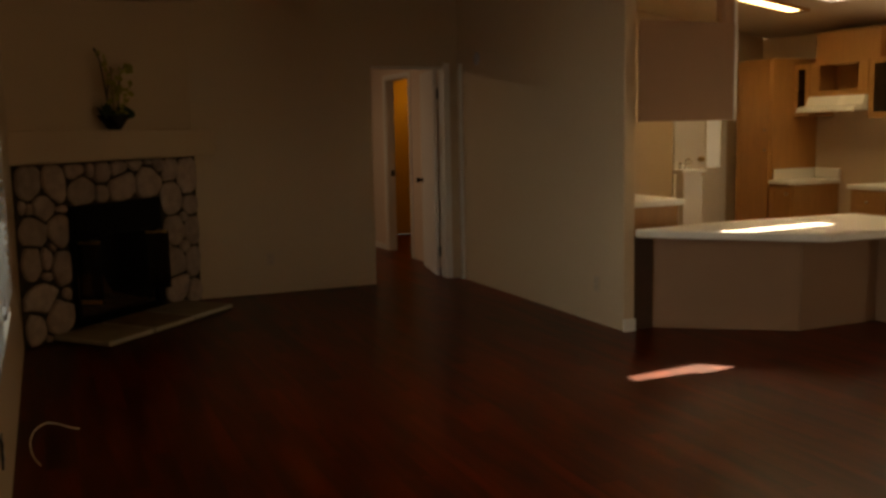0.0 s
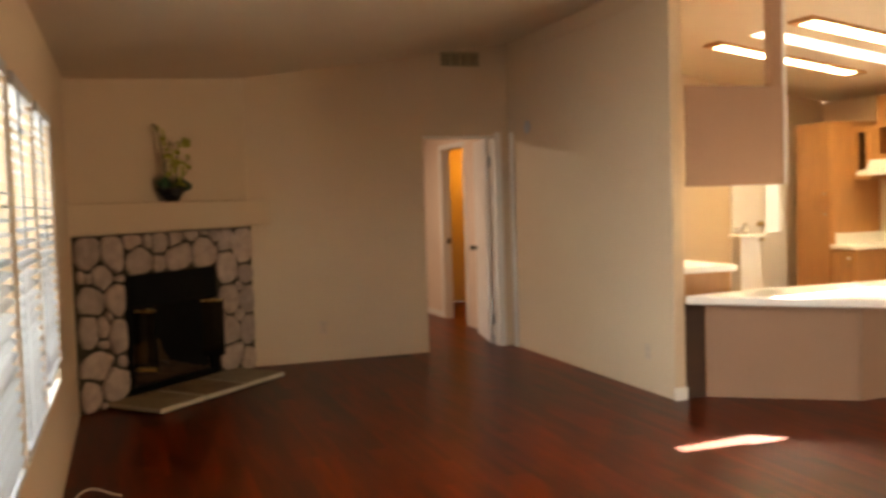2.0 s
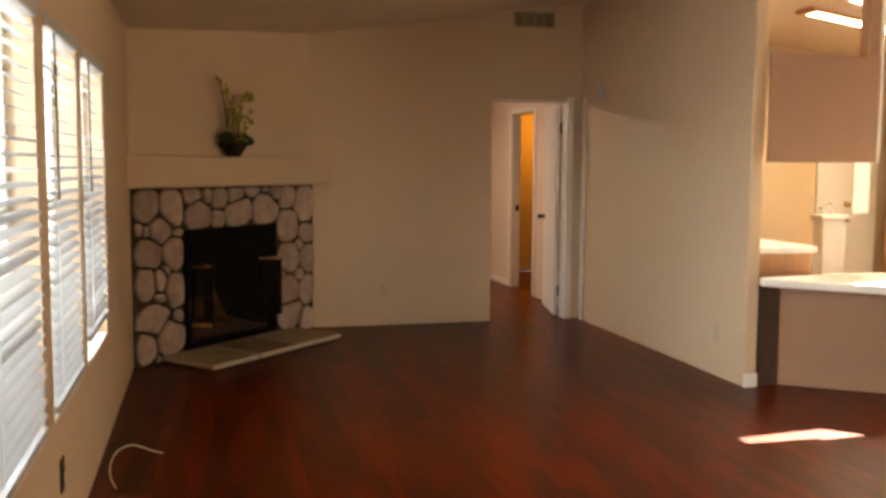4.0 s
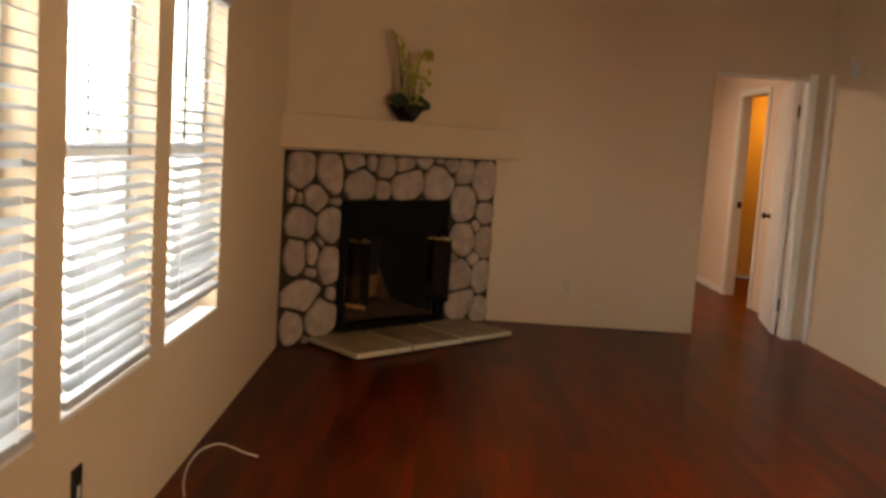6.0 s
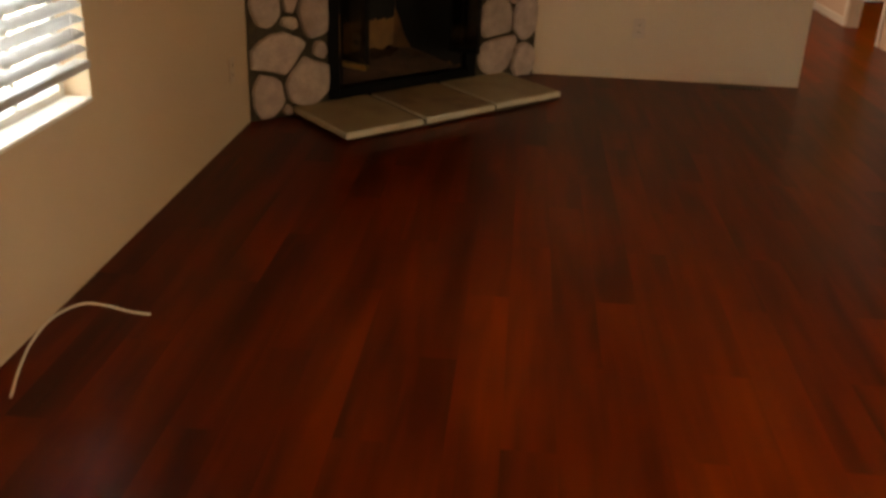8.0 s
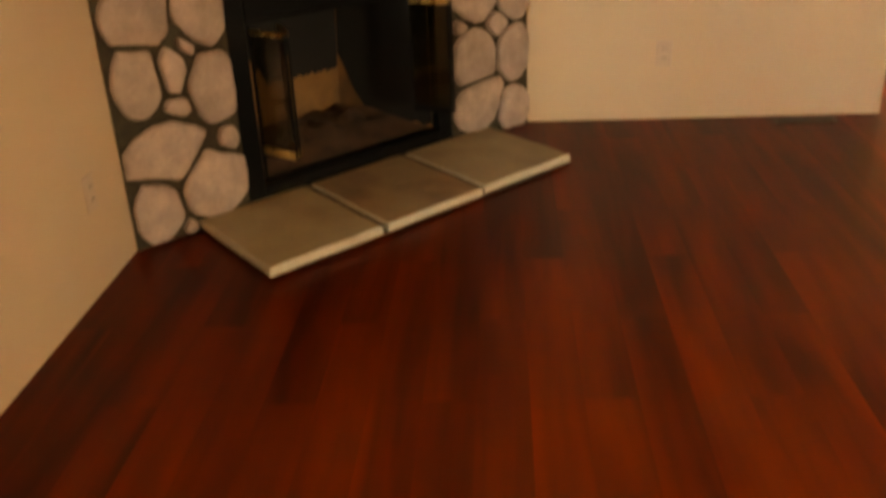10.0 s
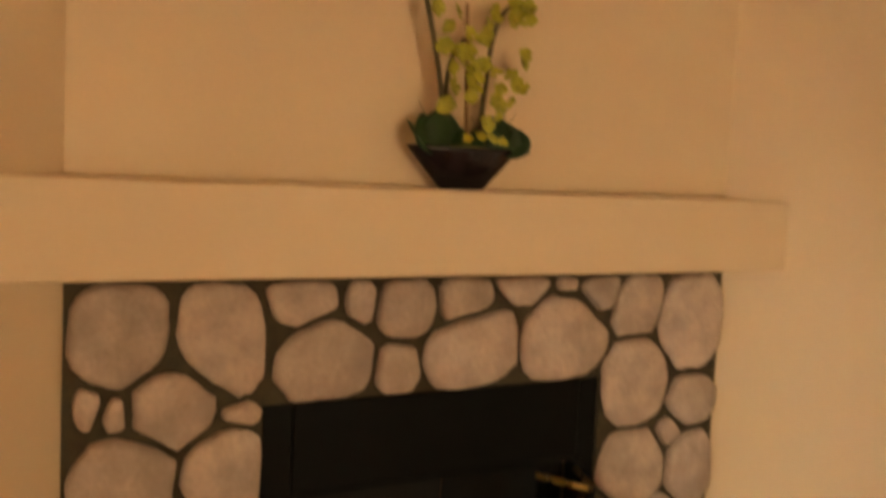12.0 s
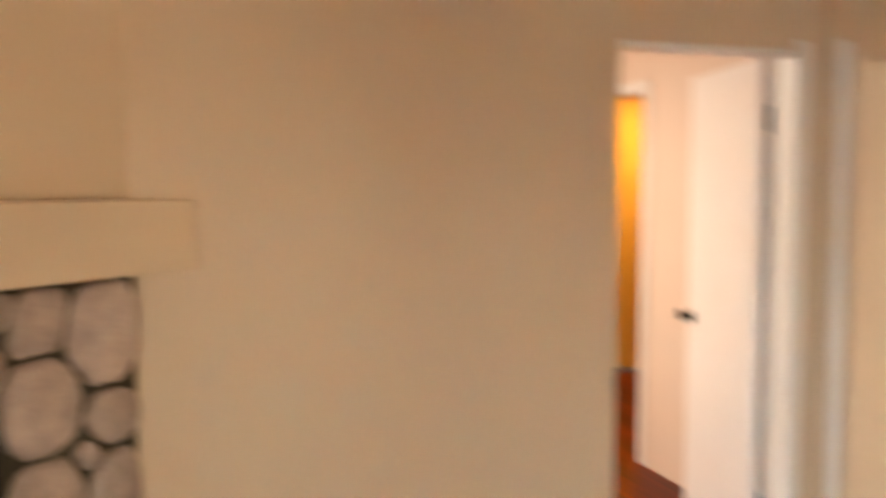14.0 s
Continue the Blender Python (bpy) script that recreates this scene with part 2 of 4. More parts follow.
def box(lo, hi, bevel=0.0, bm=None, segments=1):
    bm = bm or bmesh.new()
    made = bmesh.ops.create_cube(bm, size=1.0)["verts"]
    for v in made:
        v.co = Vector([lo[i] + (v.co[i] + 0.5) * (hi[i] - lo[i]) for i in range(3)])
    if bevel:
        edges = list({e for v in made for e in v.link_edges})
        bmesh.ops.bevel(bm, geom=edges, offset=bevel, segments=segments, affect="EDGES", profile=0.5)
    return bm


def prism(points, z0, z1, bevel=0.0, bm=None):
    bm = bm or bmesh.new()
    top = [bm.verts.new((x, y, z1)) for x, y in points]
    low = [bm.verts.new((x, y, z0)) for x, y in points]
    faces = [bm.faces.new(top), bm.faces.new(low[::-1])]
    for i in range(len(points)):
        j = (i + 1) % len(points)
        faces.append(bm.faces.new((top[i], low[i], low[j], top[j])))
    bmesh.ops.recalc_face_normals(bm, faces=faces)
    if bevel:
        bmesh.ops.bevel(bm, geom=list({e for f in faces for e in f.edges}), offset=bevel, segments=1, affect="EDGES", profile=0.5)
    return bm


def lathe(profile, steps=24, squash=1.0, bm=None):
    bm = bm or bmesh.new()
    rings = []
    for r, z in profile:
        rings.append([bm.verts.new((r * math.cos(2 * math.pi * k / steps), squash * r * math.sin(2 * math.pi * k / steps), z)) for k in range(steps)])
    for a, b in zip(rings, rings[1:]):
        for k in range(steps):
            j = (k + 1) % steps
            bm.faces.new((a[k], a[j], b[j], b[k]))
    for ring in (rings[0][::-1], rings[-1]):
        bm.faces.new(ring)
    return bm


def tube(points, radius, bm=None, sides=8, taper=1.0):
    """A round rod along a line of points."""
    bm = bm or bmesh.new()
    pts = [Vector(p) for p in points]
    rings = []
    for i, p in enumerate(pts):
        d = (pts[min(i + 1, len(pts) - 1)] - pts[max(i - 1, 0)]).normalized()
        a = d.orthogonal().normalized() if i == 0 else (side - d * side.dot(d)).normalized()
        side, b = a, d.cross(a)
        r = radius * (1 + (taper - 1) * i / (len(pts) - 1))
        rings.append([bm.verts.new(p + r * (math.cos(2 * math.pi * k / sides) * a + math.sin(2 * math.pi * k / sides) * b)) for k in range(sides)])
    for a, b in zip(rings, rings[1:]):
        for k in range(sides):
            j = (k + 1) % sides
            bm.faces.new((a[k], a[j], b[j], b[k]))
    bm.faces.new(rings[0][::-1])
    bm.faces.new(rings[-1])
    return bm


def glide(points, steps=6):
    """Points of a smooth line through the given ones."""
    p = [Vector(q) for q in points]
    p = [2 * p[0] - p[1], *p, 2 * p[-1] - p[-2]]
    out = []
    for i in range(1, len(p) - 2):
        for s in range(steps):
            t = s / steps
            out.append(0.5 * (2 * p[i] + (p[i + 1] - p[i - 1]) * t + (2 * p[i - 1] - 5 * p[i] + 4 * p[i + 1] - p[i + 2]) * t * t + (3 * p[i] - p[i - 1] - 3 * p[i + 1] + p[i + 2]) * t ** 3))
    return out + [p[-2]]


def structure(name, bm, mat, label, category):
    return tagged(part(name, bm, mat), label, category, kind="structure")


def pierced(axis, at, thick, span, z_top, holes, bm=None):
    """A wall across the axis ("x" or "y") at that place, along span, with holes (a0, a1, z0, z1)."""
    bm = bm or bmesh.new()

    def piece(a0, a1, z0, z1):
        if a1 - a0 > 1e-4 and z1 - z0 > 1e-4:
            lo, hi = ((at, a0, z0), (at + thick, a1, z1)) if axis == "x" else ((a0, at, z0), (a1, at + thick, z1))
            box(lo, hi, bm=bm)

    a = span[0]
    for h0, h1, z0, z1 in sorted(holes):
        piece(a, h0, 0, z_top)
        piece(h0, h1, 0, z0)
        piece(h0, h1, z1, z_top)
        a = h1
    piece(a, span[1], 0, z_top)
    return bm



# ---- the large structure ----
YB, XR, RX, XK, Y0 = 13.70, 3.885, 3.93, 7.60, 3.2
XP = XR + 0.075
RISE = 0.147
WIN = ((7.93, 8.74), (8.92, 9.67), (9.85, 10.65))
WZ0, WZ1 = 0.54, 1.92
DOOR = (3.02, 3.765, 0.0, 2.03)


def ceiling_z(x):
    return 2.335 + RISE * (x if x < RX else 2 * RX - x)


def gabled(bm, z_top):
    """Bring the top edge of a wall up or down to the sloping ceiling."""
    for v in bm.verts:
        if abs(v.co.z - z_top) < 1e-4:
            v.co.z = ceiling_z(min(max(v.co.x, 0), XK)) + 0.02
    return bm


# The opening from 3.5 to 5.1 is added for the front fill lamp.
structure("wall_west", pierced("x", -0.14, 0.14, (Y0, YB + 0.12), 2.355, [(3.5, 5.1, 0.6, 1.9), *[(a, b, WZ0, WZ1) for a, b in WIN]]), WALL, "cream painted window wall with three blinds", "wall")
structure("wall_north", gabled(pierced("y", YB, 0.12, (0.0, XP), 9, [DOOR]), 9), WALL, "cream painted end wall with an open doorway", "wall")
structure("wall_partition", gabled(box((XR, 10.90, 0), (XP, YB, 9), bm=None), 9), WALL, "cream painted partition beside the kitchen", "wall")
structure("wall_kitchen_north", gabled(pierced("y", YB, 0.12, (XP, XK), 9, []), 9), WALL, "cream kitchen end wall", "wall")
structure("wall_east", pierced("x", XK, 0.14, (Y0, YB), 2.355, [(4.2, 6.6, 0.05, 2.1), (10.4, 11.59, 1.12, 1.9)]), WALL, "cream wall of the kitchen and dining side", "wall")
structure("wall_south", gabled(box((0, Y0 - 0.12, 0), (XR, Y0, 9), bm=box((XR, Y0 - 0.12, 0), (XK, Y0, 9))), 9), WALL, "plain cream wall closing the room", "wall")

# ceiling: two slopes that meet over the partition, the kitchen slope cut for a skylight
SKY = (5.31, 6.77, 11.67, 11.93)


def slope_piece(bm, x0, x1, y0, y1):
    low = [bm.verts.new((x, y, 2.335 + RISE * (x if x <= RX else 2 * RX - x))) for x, y in ((x0, y0), (x1, y0), (x1, y1), (x0, y1))]
    top = [bm.verts.new(w.co + Vector((0, 0, 0.1))) for w in low]
    faces = [bm.faces.new(low[::-1]), bm.faces.new(top)] + [bm.faces.new((low[k], low[(k + 1) % 4], top[(k + 1) % 4], top[k])) for k in range(4)]
    bmesh.ops.recalc_face_normals(bm, faces=faces)


bm = bmesh.new()
SOUTH, NORTH, EAST = Y0 - 0.12, YB + 0.12, XK + 0.14
for q in ((-0.14, RX, SOUTH, NORTH), (RX, SKY[0], SOUTH, NORTH), (SKY[1], EAST, SOUTH, NORTH), (SKY[0], SKY[1], SOUTH, SKY[2]), (SKY[0], SKY[1], SKY[3], NORTH)):
    slope_piece(bm, *q)
structure("ceiling", bm, CEIL, "textured cream vaulted ceiling", "ceiling")

# hall and the room behind it
structure("floor_base", box((-0.14, Y0 - 0.12, -0.12), (XK + 0.14, 19.2, -0.012)), UNDER, "dark bed under the floor boards", "floor")
structure("hall_ceiling", box((1.2, YB + 0.12, 2.32), (6.6, 19.2, 2.42)), CEIL, "flat cream hall ceiling", "ceiling")
HALL_X, FAR = 3.98, (15.22, 16.0, 0.0, 2.02)
structure("wall_hall_side", pierced("x", HALL_X, 0.1, (YB + 0.12, 17.6), 2.32, [FAR]), HALLW, "pale pink-white hall wall with a doorway to a lit room", "wall")
structure("wall_hall_west", box((1.1, YB + 0.12, 0), (1.2, 17.6, 2.32)), HALLW, "plain hall wall", "wall")
structure("wall_hall_end", box((1.2, 17.6, 0), (6.7, 17.7, 2.32)), YELLOWW, "wall with warm yellow lamplight put into its paint", "wall")
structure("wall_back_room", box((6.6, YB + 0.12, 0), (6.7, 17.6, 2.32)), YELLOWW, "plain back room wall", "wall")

# fireplace wall: diagonal, cut for the firebox
FP = Matrix.Translation((0, YB - 1.39, 0)) @ Matrix(((0.70711, -0.70711, 0, 0), (0.70711, 0.70711, 0, 0), (0, 0, 1, 0), (0, 0, 0, 1)))
FW = 1.966  # width along the diagonal; local x runs along it, local -y faces the room
bm = bmesh.new()
for lo, hi in (((-0.1, 0, 0), (0.455, 0.1, 2.345)), ((1.495, 0, 0), (FW + 0.1, 0.1, 2.345)), ((0.455, 0, 0.94), (1.495, 0.1, 2.345)), ((0.455, 0, 0), (1.495, 0.1, 0.03))):
    box(lo, hi, bm=bm)
for w in bm.verts:
    if w.co.z > 2.3:
        w.co.z = 2.335 + RISE * max(0, w.co.x * 0.70711) + 0.03
ob = structure("wall_fireplace", bm, WALL, "cream diagonal corner wall above the fireplace", "wall")
ob.matrix_world = FP

# trim: door jamb and head, casing strip on the partition, base of the partition end
structure("door_trim", box((DOOR[1] - 0.025, YB - 0.012, 0), (DOOR[1] + 0.04, YB + 0.13, 2.06), 0.004), TRIM, "white painted door jamb", "trim")
structure("door_trim", box((DOOR[0] + 0.001, YB + 0.003, 2.008), (DOOR[1] - 0.026, YB + 0.117, 2.028), 0.002), TRIM, "white painted door head", "trim")
structure("corner_trim", box((XR - 0.026, YB - 0.135, 0), (XR - 0.001, YB - 0.085, 2.05), 0.006), TRIM, "white casing strip on the partition", "trim")
structure("corner_trim", box((XR - 0.008, 10.885, 0), (XP + 0.006, 10.899, 2.88), 0.004), WALL, "pale end cap of the partition", "trim")
structure("baseboard", box((XR - 0.014, 10.87, 0), (XP + 0.012, 10.884, 0.09), 0.004), TRIM, "short white baseboard at the partition end", "trim")
structure("baseboard", box((HALL_X - 0.012, 16.061, 0), (HALL_X - 0.001, 17.58, 0.07), 0.003), TRIM, "white hall baseboard", "trim")
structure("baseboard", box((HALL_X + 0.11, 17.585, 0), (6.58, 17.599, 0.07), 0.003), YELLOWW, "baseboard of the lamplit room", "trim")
for y0, y1 in ((FAR[0] - 0.058, FAR[0] + 0.002), (FAR[1] - 0.002, FAR[1] + 0.058)):
    structure("corner_trim", box((HALL_X - 0.014, y0, 0), (HALL_X - 0.001, y1, 2.08), 0.004), TRIM, "white door casing in the hall", "trim")
structure("corner_trim", box((HALL_X - 0.014, FAR[0] + 0.003, 2.02), (HALL_X - 0.001, FAR[1] - 0.003, 2.08), 0.004), TRIM, "white door head casing in the hall", "trim")
for y0, y1 in ((FAR[0], FAR[0] + 0.016), (FAR[1] - 0.016, FAR[1])):
    structure("door_trim", box((HALL_X, y0, 0), (HALL_X + 0.102, y1, 2.018), 0.002), TRIM, "white jamb of the hall doorway", "trim")

structure("ceiling_trim", box((XR - 0.010, 10.90, 2.765), (XR - 0.001, YB - 0.36, 2.782), 0.002), WALL, "thin cover strip high on the partition", "trim")

# outdoors beyond the blinds
structure("ground", box((-60, -60, -0.75), (80, 80, -0.65)), DIRT, "pale sunlit ground around the house", "ground")


def window(a, b, group="windows with blinds"):
    w = thing("window_1", pose(0, a, 0), "white vinyl single-hung window in a drywall recess", "window", group, "structure")
    n = b - a
    for lo, hi in (((-0.13, 0.0, WZ0), (-0.085, 0.035, WZ1)), ((-0.13, n - 0.035, WZ0), (-0.085, n, WZ1)), ((-0.13, 0.036, WZ1 - 0.035), (-0.085, n - 0.036, WZ1)), ((-0.13, 0.036, WZ0), (-0.085, n - 0.036, WZ0 + 0.04))):
        part("window_frame", box(lo, hi, 0.004), VINYL, w)
    part("meeting_rail", box((-0.135, 0.036, 1.235), (-0.08, n - 0.036, 1.285), 0.005), VINYL, w)
    part("stile", box((-0.112, n * 0.64, 0.582), (-0.092, n * 0.64 + 0.022, WZ1 - 0.036), 0.003), VINYL, w)
    for z0, z1 in ((WZ0 + 0.041, 1.234), (1.286, WZ1 - 0.036)):
        pane = part("pane", box((-0.121, 0.037, z0), (-0.117, n - 0.037, z1)), CLEAR, w)
        pane.visible_shadow = False
    part("window_sill", box((-0.084, 0.002, WZ0 + 0.001), (0.006, n - 0.002, WZ0 + 0.016), 0.004), TRIM, w)
    return w


def blind(a, b, low, tilt, group="window blinds"):
    w = thing("window_blind", pose(-0.010, a, 0), "white horizontal slat blind lowered over the window", "blind", group)
    n = b - a
    part("headrail", box((-0.028, 0.006, WZ1 - 0.05), (0.028, n - 0.006, WZ1 - 0.002), 0.004), SLATM, w)
    count = int((WZ1 - 0.07 - low) / 0.043)
    slat = bmesh.new()
    rows = []
    for k in range(5):
        s = k / 4 - 0.5
        rows.append([slat.verts.new((0.05 * s, y, 0.004 * (1 - 4 * s * s))) for y in (0.012, n * 0.5, n - 0.012)])
    for p, q in zip(rows, rows[1:]):
        for j in range(2):
            slat.faces.new((p[j], p[j + 1], q[j + 1], q[j]))
    bmesh.ops.solidify(slat, geom=list(slat.faces), thickness=0.0022)
    first = part("slat", slat, SLATM, w)
    for k in range(count):
        o = first if k == 0 else new("slat", first.data)
        o.parent = w
        wob = random.uniform(-2, 2)
        o.matrix_basis = Matrix.Translation((0, 0, WZ1 - 0.085 - 0.043 * k)) @ Matrix.Rotation(radians(tilt + wob), 4, "Y") @ Matrix.Rotation(radians(random.uniform(-0.25, 0.25)), 4, "X")
    part("bottom_rail", box((-0.026, 0.01, low - 0.012), (0.026, n - 0.01, low + 0.014), 0.005), SLATM, w)
    for y in (0.11, n - 0.11):
        for x in (-0.027, 0.027):
            part("ladder_cord", tube([(x, y, low), (x, y, WZ1 - 0.05)], 0.0012, sides=5), SLATM, w)
    part("tilt_wand", tube([(0.034, 0.07, WZ1 - 0.06), (0.036, 0.07, WZ1 - 0.62)], 0.004, sides=6), PLATEB, w)
    return w


for n, (a, b) in enumerate(WIN):
    window(a, b)
    blind(a, b, (0.575, 0.585, 0.66)[n], (15, 13, 22)[n])



# ---- fireplace ----
fireplace = thing("fireplace", FP, "corner fireplace faced with pale river stones", "fireplace")
for lo, hi in (((0.002, -0.012, 0.002), (0.455, -0.001, 1.25)), ((1.495, -0.012, 0.002), (FW - 0.002, -0.001, 1.25)), ((0.456, -0.012, 0.94), (1.494, -0.001, 1.25))):
    part("mortar_bed", box(lo, hi), MORTAR, fireplace, "dark recessed mortar")
# stones: centre along the wall, centre height, reach sideways, reach upwards
STONES_LEFT = [(0.12, 1.13, 0.112, 0.116), (0.35, 1.11, 0.114, 0.133), (0.05, 0.97, 0.027, 0.052), (0.11, 0.95, 0.025, 0.042), (0.24, 0.96, 0.088, 0.098),
               (0.40, 0.93, 0.046, 0.028), (0.13, 0.79, 0.112, 0.104), (0.36, 0.77, 0.099, 0.122), (0.10, 0.58, 0.079, 0.116), (0.23, 0.60, 0.044, 0.079),
               (0.29, 0.67, 0.024, 0.040), (0.23, 0.47, 0.048, 0.031), (0.38, 0.51, 0.089, 0.120), (0.16, 0.32, 0.150, 0.097), (0.40, 0.32, 0.037, 0.048),
               (0.33, 0.17, 0.127, 0.116), (0.10, 0.12, 0.083, 0.113), (0.205, 0.035, 0.026, 0.027)]
STONES_TOP = [(0.54, 1.20, 0.087, 0.062), (0.61, 1.035, 0.127, 0.102), (0.70, 1.19, 0.040, 0.058), (0.83, 1.17, 0.084, 0.078), (0.81, 1.01, 0.063, 0.066),
              (1.01, 1.19, 0.084, 0.065), (1.04, 1.055, 0.150, 0.110), (1.19, 1.21, 0.088, 0.043), (1.34, 1.225, 0.032, 0.026), (1.34, 1.06, 0.150, 0.120),
              (1.47, 1.20, 0.066, 0.052)]
STONES_RIGHT = [(1.61, 1.16, 0.090, 0.106), (1.84, 1.10, 0.122, 0.150), (1.62, 0.92, 0.117, 0.136), (1.86, 0.84, 0.096, 0.084), (1.77, 0.75, 0.045, 0.040),
                (1.63, 0.65, 0.118, 0.122), (1.87, 0.62, 0.092, 0.123), (1.54, 0.52, 0.033, 0.032), (1.76, 0.50, 0.055, 0.052), (1.63, 0.37, 0.125, 0.127),
                (1.86, 0.36, 0.098, 0.124), (1.65, 0.17, 0.145, 0.112), (1.86, 0.10, 0.092, 0.098)]
STONES = STONES_LEFT + STONES_TOP + STONES_RIGHT


def cut(poly, p, d):
    """The part of a polygon on the near side of the line through p across d."""
    out = []
    for a, b in zip(poly, poly[1:] + poly[:1]):
        fa, fb = (a - p).dot(d), (b - p).dot(d)
        if fa <= 0:
            out.append(a)
        if (fa < 0) != (fb < 0) and fa != fb:
            out.append(a + (b - a) * (fa / (fa - fb)))
    return out


def rounded(poly, times=3):
    for _ in range(times):
        poly = [q for a, b in zip(poly, poly[1:] + poly[:1]) for q in (a.lerp(b, 0.25), a.lerp(b, 0.75))]
    return poly


LEAN = {1: 18, 24: 18, 29: -18, 40: 22, 13: 8, 15: 18, 27: 12, 7: -14, 10: 20, 11: -12}


def reach(n, d):
    """How far a stone reaches from its centre in the direction d."""
    _, _, ru, rz = STONES[n]
    a = radians(LEAN.get(n, 0))
    x, y = d.x * math.cos(a) + d.y * math.sin(a), d.y * math.cos(a) - d.x * math.sin(a)
    return 1 / math.sqrt((x / ru) ** 2 + (y / rz) ** 2)


def stone_outline(n):
    u, z, ru, rz = STONES[n]
    c = Vector((u, z))
    swell = 1.12 if ru > 0.06 else 1.06
    poly = [c + swell * reach(n, w) * w for w in (Vector((math.cos(a), math.sin(a))) for a in (2 * math.pi * k / 16 + 0.1 * n for k in range(16)))]
    for k, (u2, z2, ru2, rz2) in enumerate(STONES):
        if k != n:
            d = Vector((u2, z2)) - c
            far = d.length
            if far < 0.5:
                d.normalize()
                mine, other = reach(n, d), reach(k, d)
                poly = cut(poly, c + d * (far * mine / (mine + other) - 0.009), d)
    lo_u, hi_u = 0.010, FW - 0.008
    for p, d in (((lo_u, 0), (-1, 0)), ((hi_u, 0), (1, 0)), ((0, 1.243), (0, 1)), ((0, 0.006), (0, -1))):
        poly = cut(poly, Vector(p), Vector(d))
    if u < 0.46:
        poly = cut(poly, Vector((0.452, 0)), Vector((1, 0)))
    elif u > 1.49:
        poly = cut(poly, Vector((1.498, 0)), Vector((-1, 0)))
    else:
        poly = cut(poly, Vector((0, 0.945)), Vector((0, -1)))
    poly = rounded(poly, 2)
    mid = sum(poly, Vector((0, 0))) / len(poly)
    return [p + (p - mid) * (0.07 * noise.noise(Vector((p.x * 16, p.y * 16, n * 3.1))) + 0.03 * noise.noise(Vector((p.x * 60, p.y * 60, n)))) for p in poly]


for n in range(len(STONES)):
    poly = stone_outline(n)
    mid = sum(poly, Vector((0, 0))) / len(poly)
    proud = 0.022 + 0.010 * random.random()
    bm = bmesh.new()
    rings = []
    for grow, depth in ((1.0, -0.004), (1.0, -0.012 - 0.35 * proud), (0.955, -0.012 - 0.8 * proud), (0.84, -0.012 - proud)):
        rings.append([bm.verts.new((mid.x + (p.x - mid.x) * grow, depth - (0.002 * noise.noise(Vector((p.x * 30, p.y * 30, n))) if grow < 0.9 else 0), mid.y + (p.y - mid.y) * grow)) for p in poly])
    top = bm.verts.new((mid.x, -0.012 - proud - 0.003, mid.y))
    for a, b in zip(rings, rings[1:]):
        for k in range(len(poly)):
            j = (k + 1) % len(poly)
            bm.faces.new((a[k], a[j], b[j], b[k]))
    for k in range(len(poly)):
        bm.faces.new((rings[-1][k], rings[-1][(k + 1) % len(poly)], top))
    bmesh.ops.recalc_face_normals(bm, faces=bm.faces)
    part("stone", bm, STONE, fireplace, smooth=True)

# mantel: a boxed drywall ledge that dies into both walls
part("mantel", prism([(-0.14, -0.14), (FW + 0.14, -0.14), (FW + 0.005, -0.002), (-0.005, -0.002)], 1.264, 1.480, 0.006), WALL, fireplace, "cream boxed drywall mantel ledge")

# hearth: three flagstones on a dark bed
part("hearth_bed", box((0.25, -0.535, 0.001), (1.66, -0.016, 0.012)), MORTAR, fireplace)
for u in (0.670, 1.155):
    bm = prism([(u - 0.008, -0.548), (u + 0.008, -0.548), (u + 0.053, -0.022), (u + 0.037, -0.022)], 0.0125, 0.039)
    part("joint", bm, MORTAR, fireplace, "dark mortar joint")
for u0, u1 in ((0.196, 0.658), (0.682, 1.143), (1.167, 1.655)):
    bm = bmesh.new()
    nu, nn = 7, 7
    front = -0.55 - random.uniform(-0.006, 0.012)
    grid = {}
    for lay, z in ((0, 0.018), (1, 0.040), (2, 0.048)):
        for i in range(nu + 1):
            for j in range(nn + 1):
                if lay < 2 and 0 < i < nu and 0 < j < nn:
                    continue
                edge = 0.006 if lay == 2 else 0.0
                x = u0 + edge + (u1 - u0 - 2 * edge) * i / nu
                y = front + edge + (-0.02 - front - edge) * j / nn
                x += 0.045 * j / nn
                rough = 0.004 * noise.noise(Vector((x * 9, y * 9, z * 40)))
                grid[lay, i, j] = bm.verts.new((x + (rough if i in (0, nu) else 0), y + (1.6 * rough if j == 0 else 0), z + (0.5 * rough if lay == 2 else 0)))
    for i in range(nu):
        for j in range(nn):
            bm.faces.new([grid[2, a, b] for a, b in ((i, j), (i + 1, j), (i + 1, j + 1), (i, j + 1))])
    rim = [(i, 0) for i in range(nu)] + [(nu, j) for j in range(nn)] + [(i, nn) for i in range(nu, 0, -1)] + [(0, j) for j in range(nn, 0, -1)]
    for lay in (0, 1):
        for p, q in zip(rim, rim[1:] + rim[:1]):
            bm.faces.new((grid[lay, *p], grid[lay, *q], grid[lay + 1, *q], grid[lay + 1, *p]))
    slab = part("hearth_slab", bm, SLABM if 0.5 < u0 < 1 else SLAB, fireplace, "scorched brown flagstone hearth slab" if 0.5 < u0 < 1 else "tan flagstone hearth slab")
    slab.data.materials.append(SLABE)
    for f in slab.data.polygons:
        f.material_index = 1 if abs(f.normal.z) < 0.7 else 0

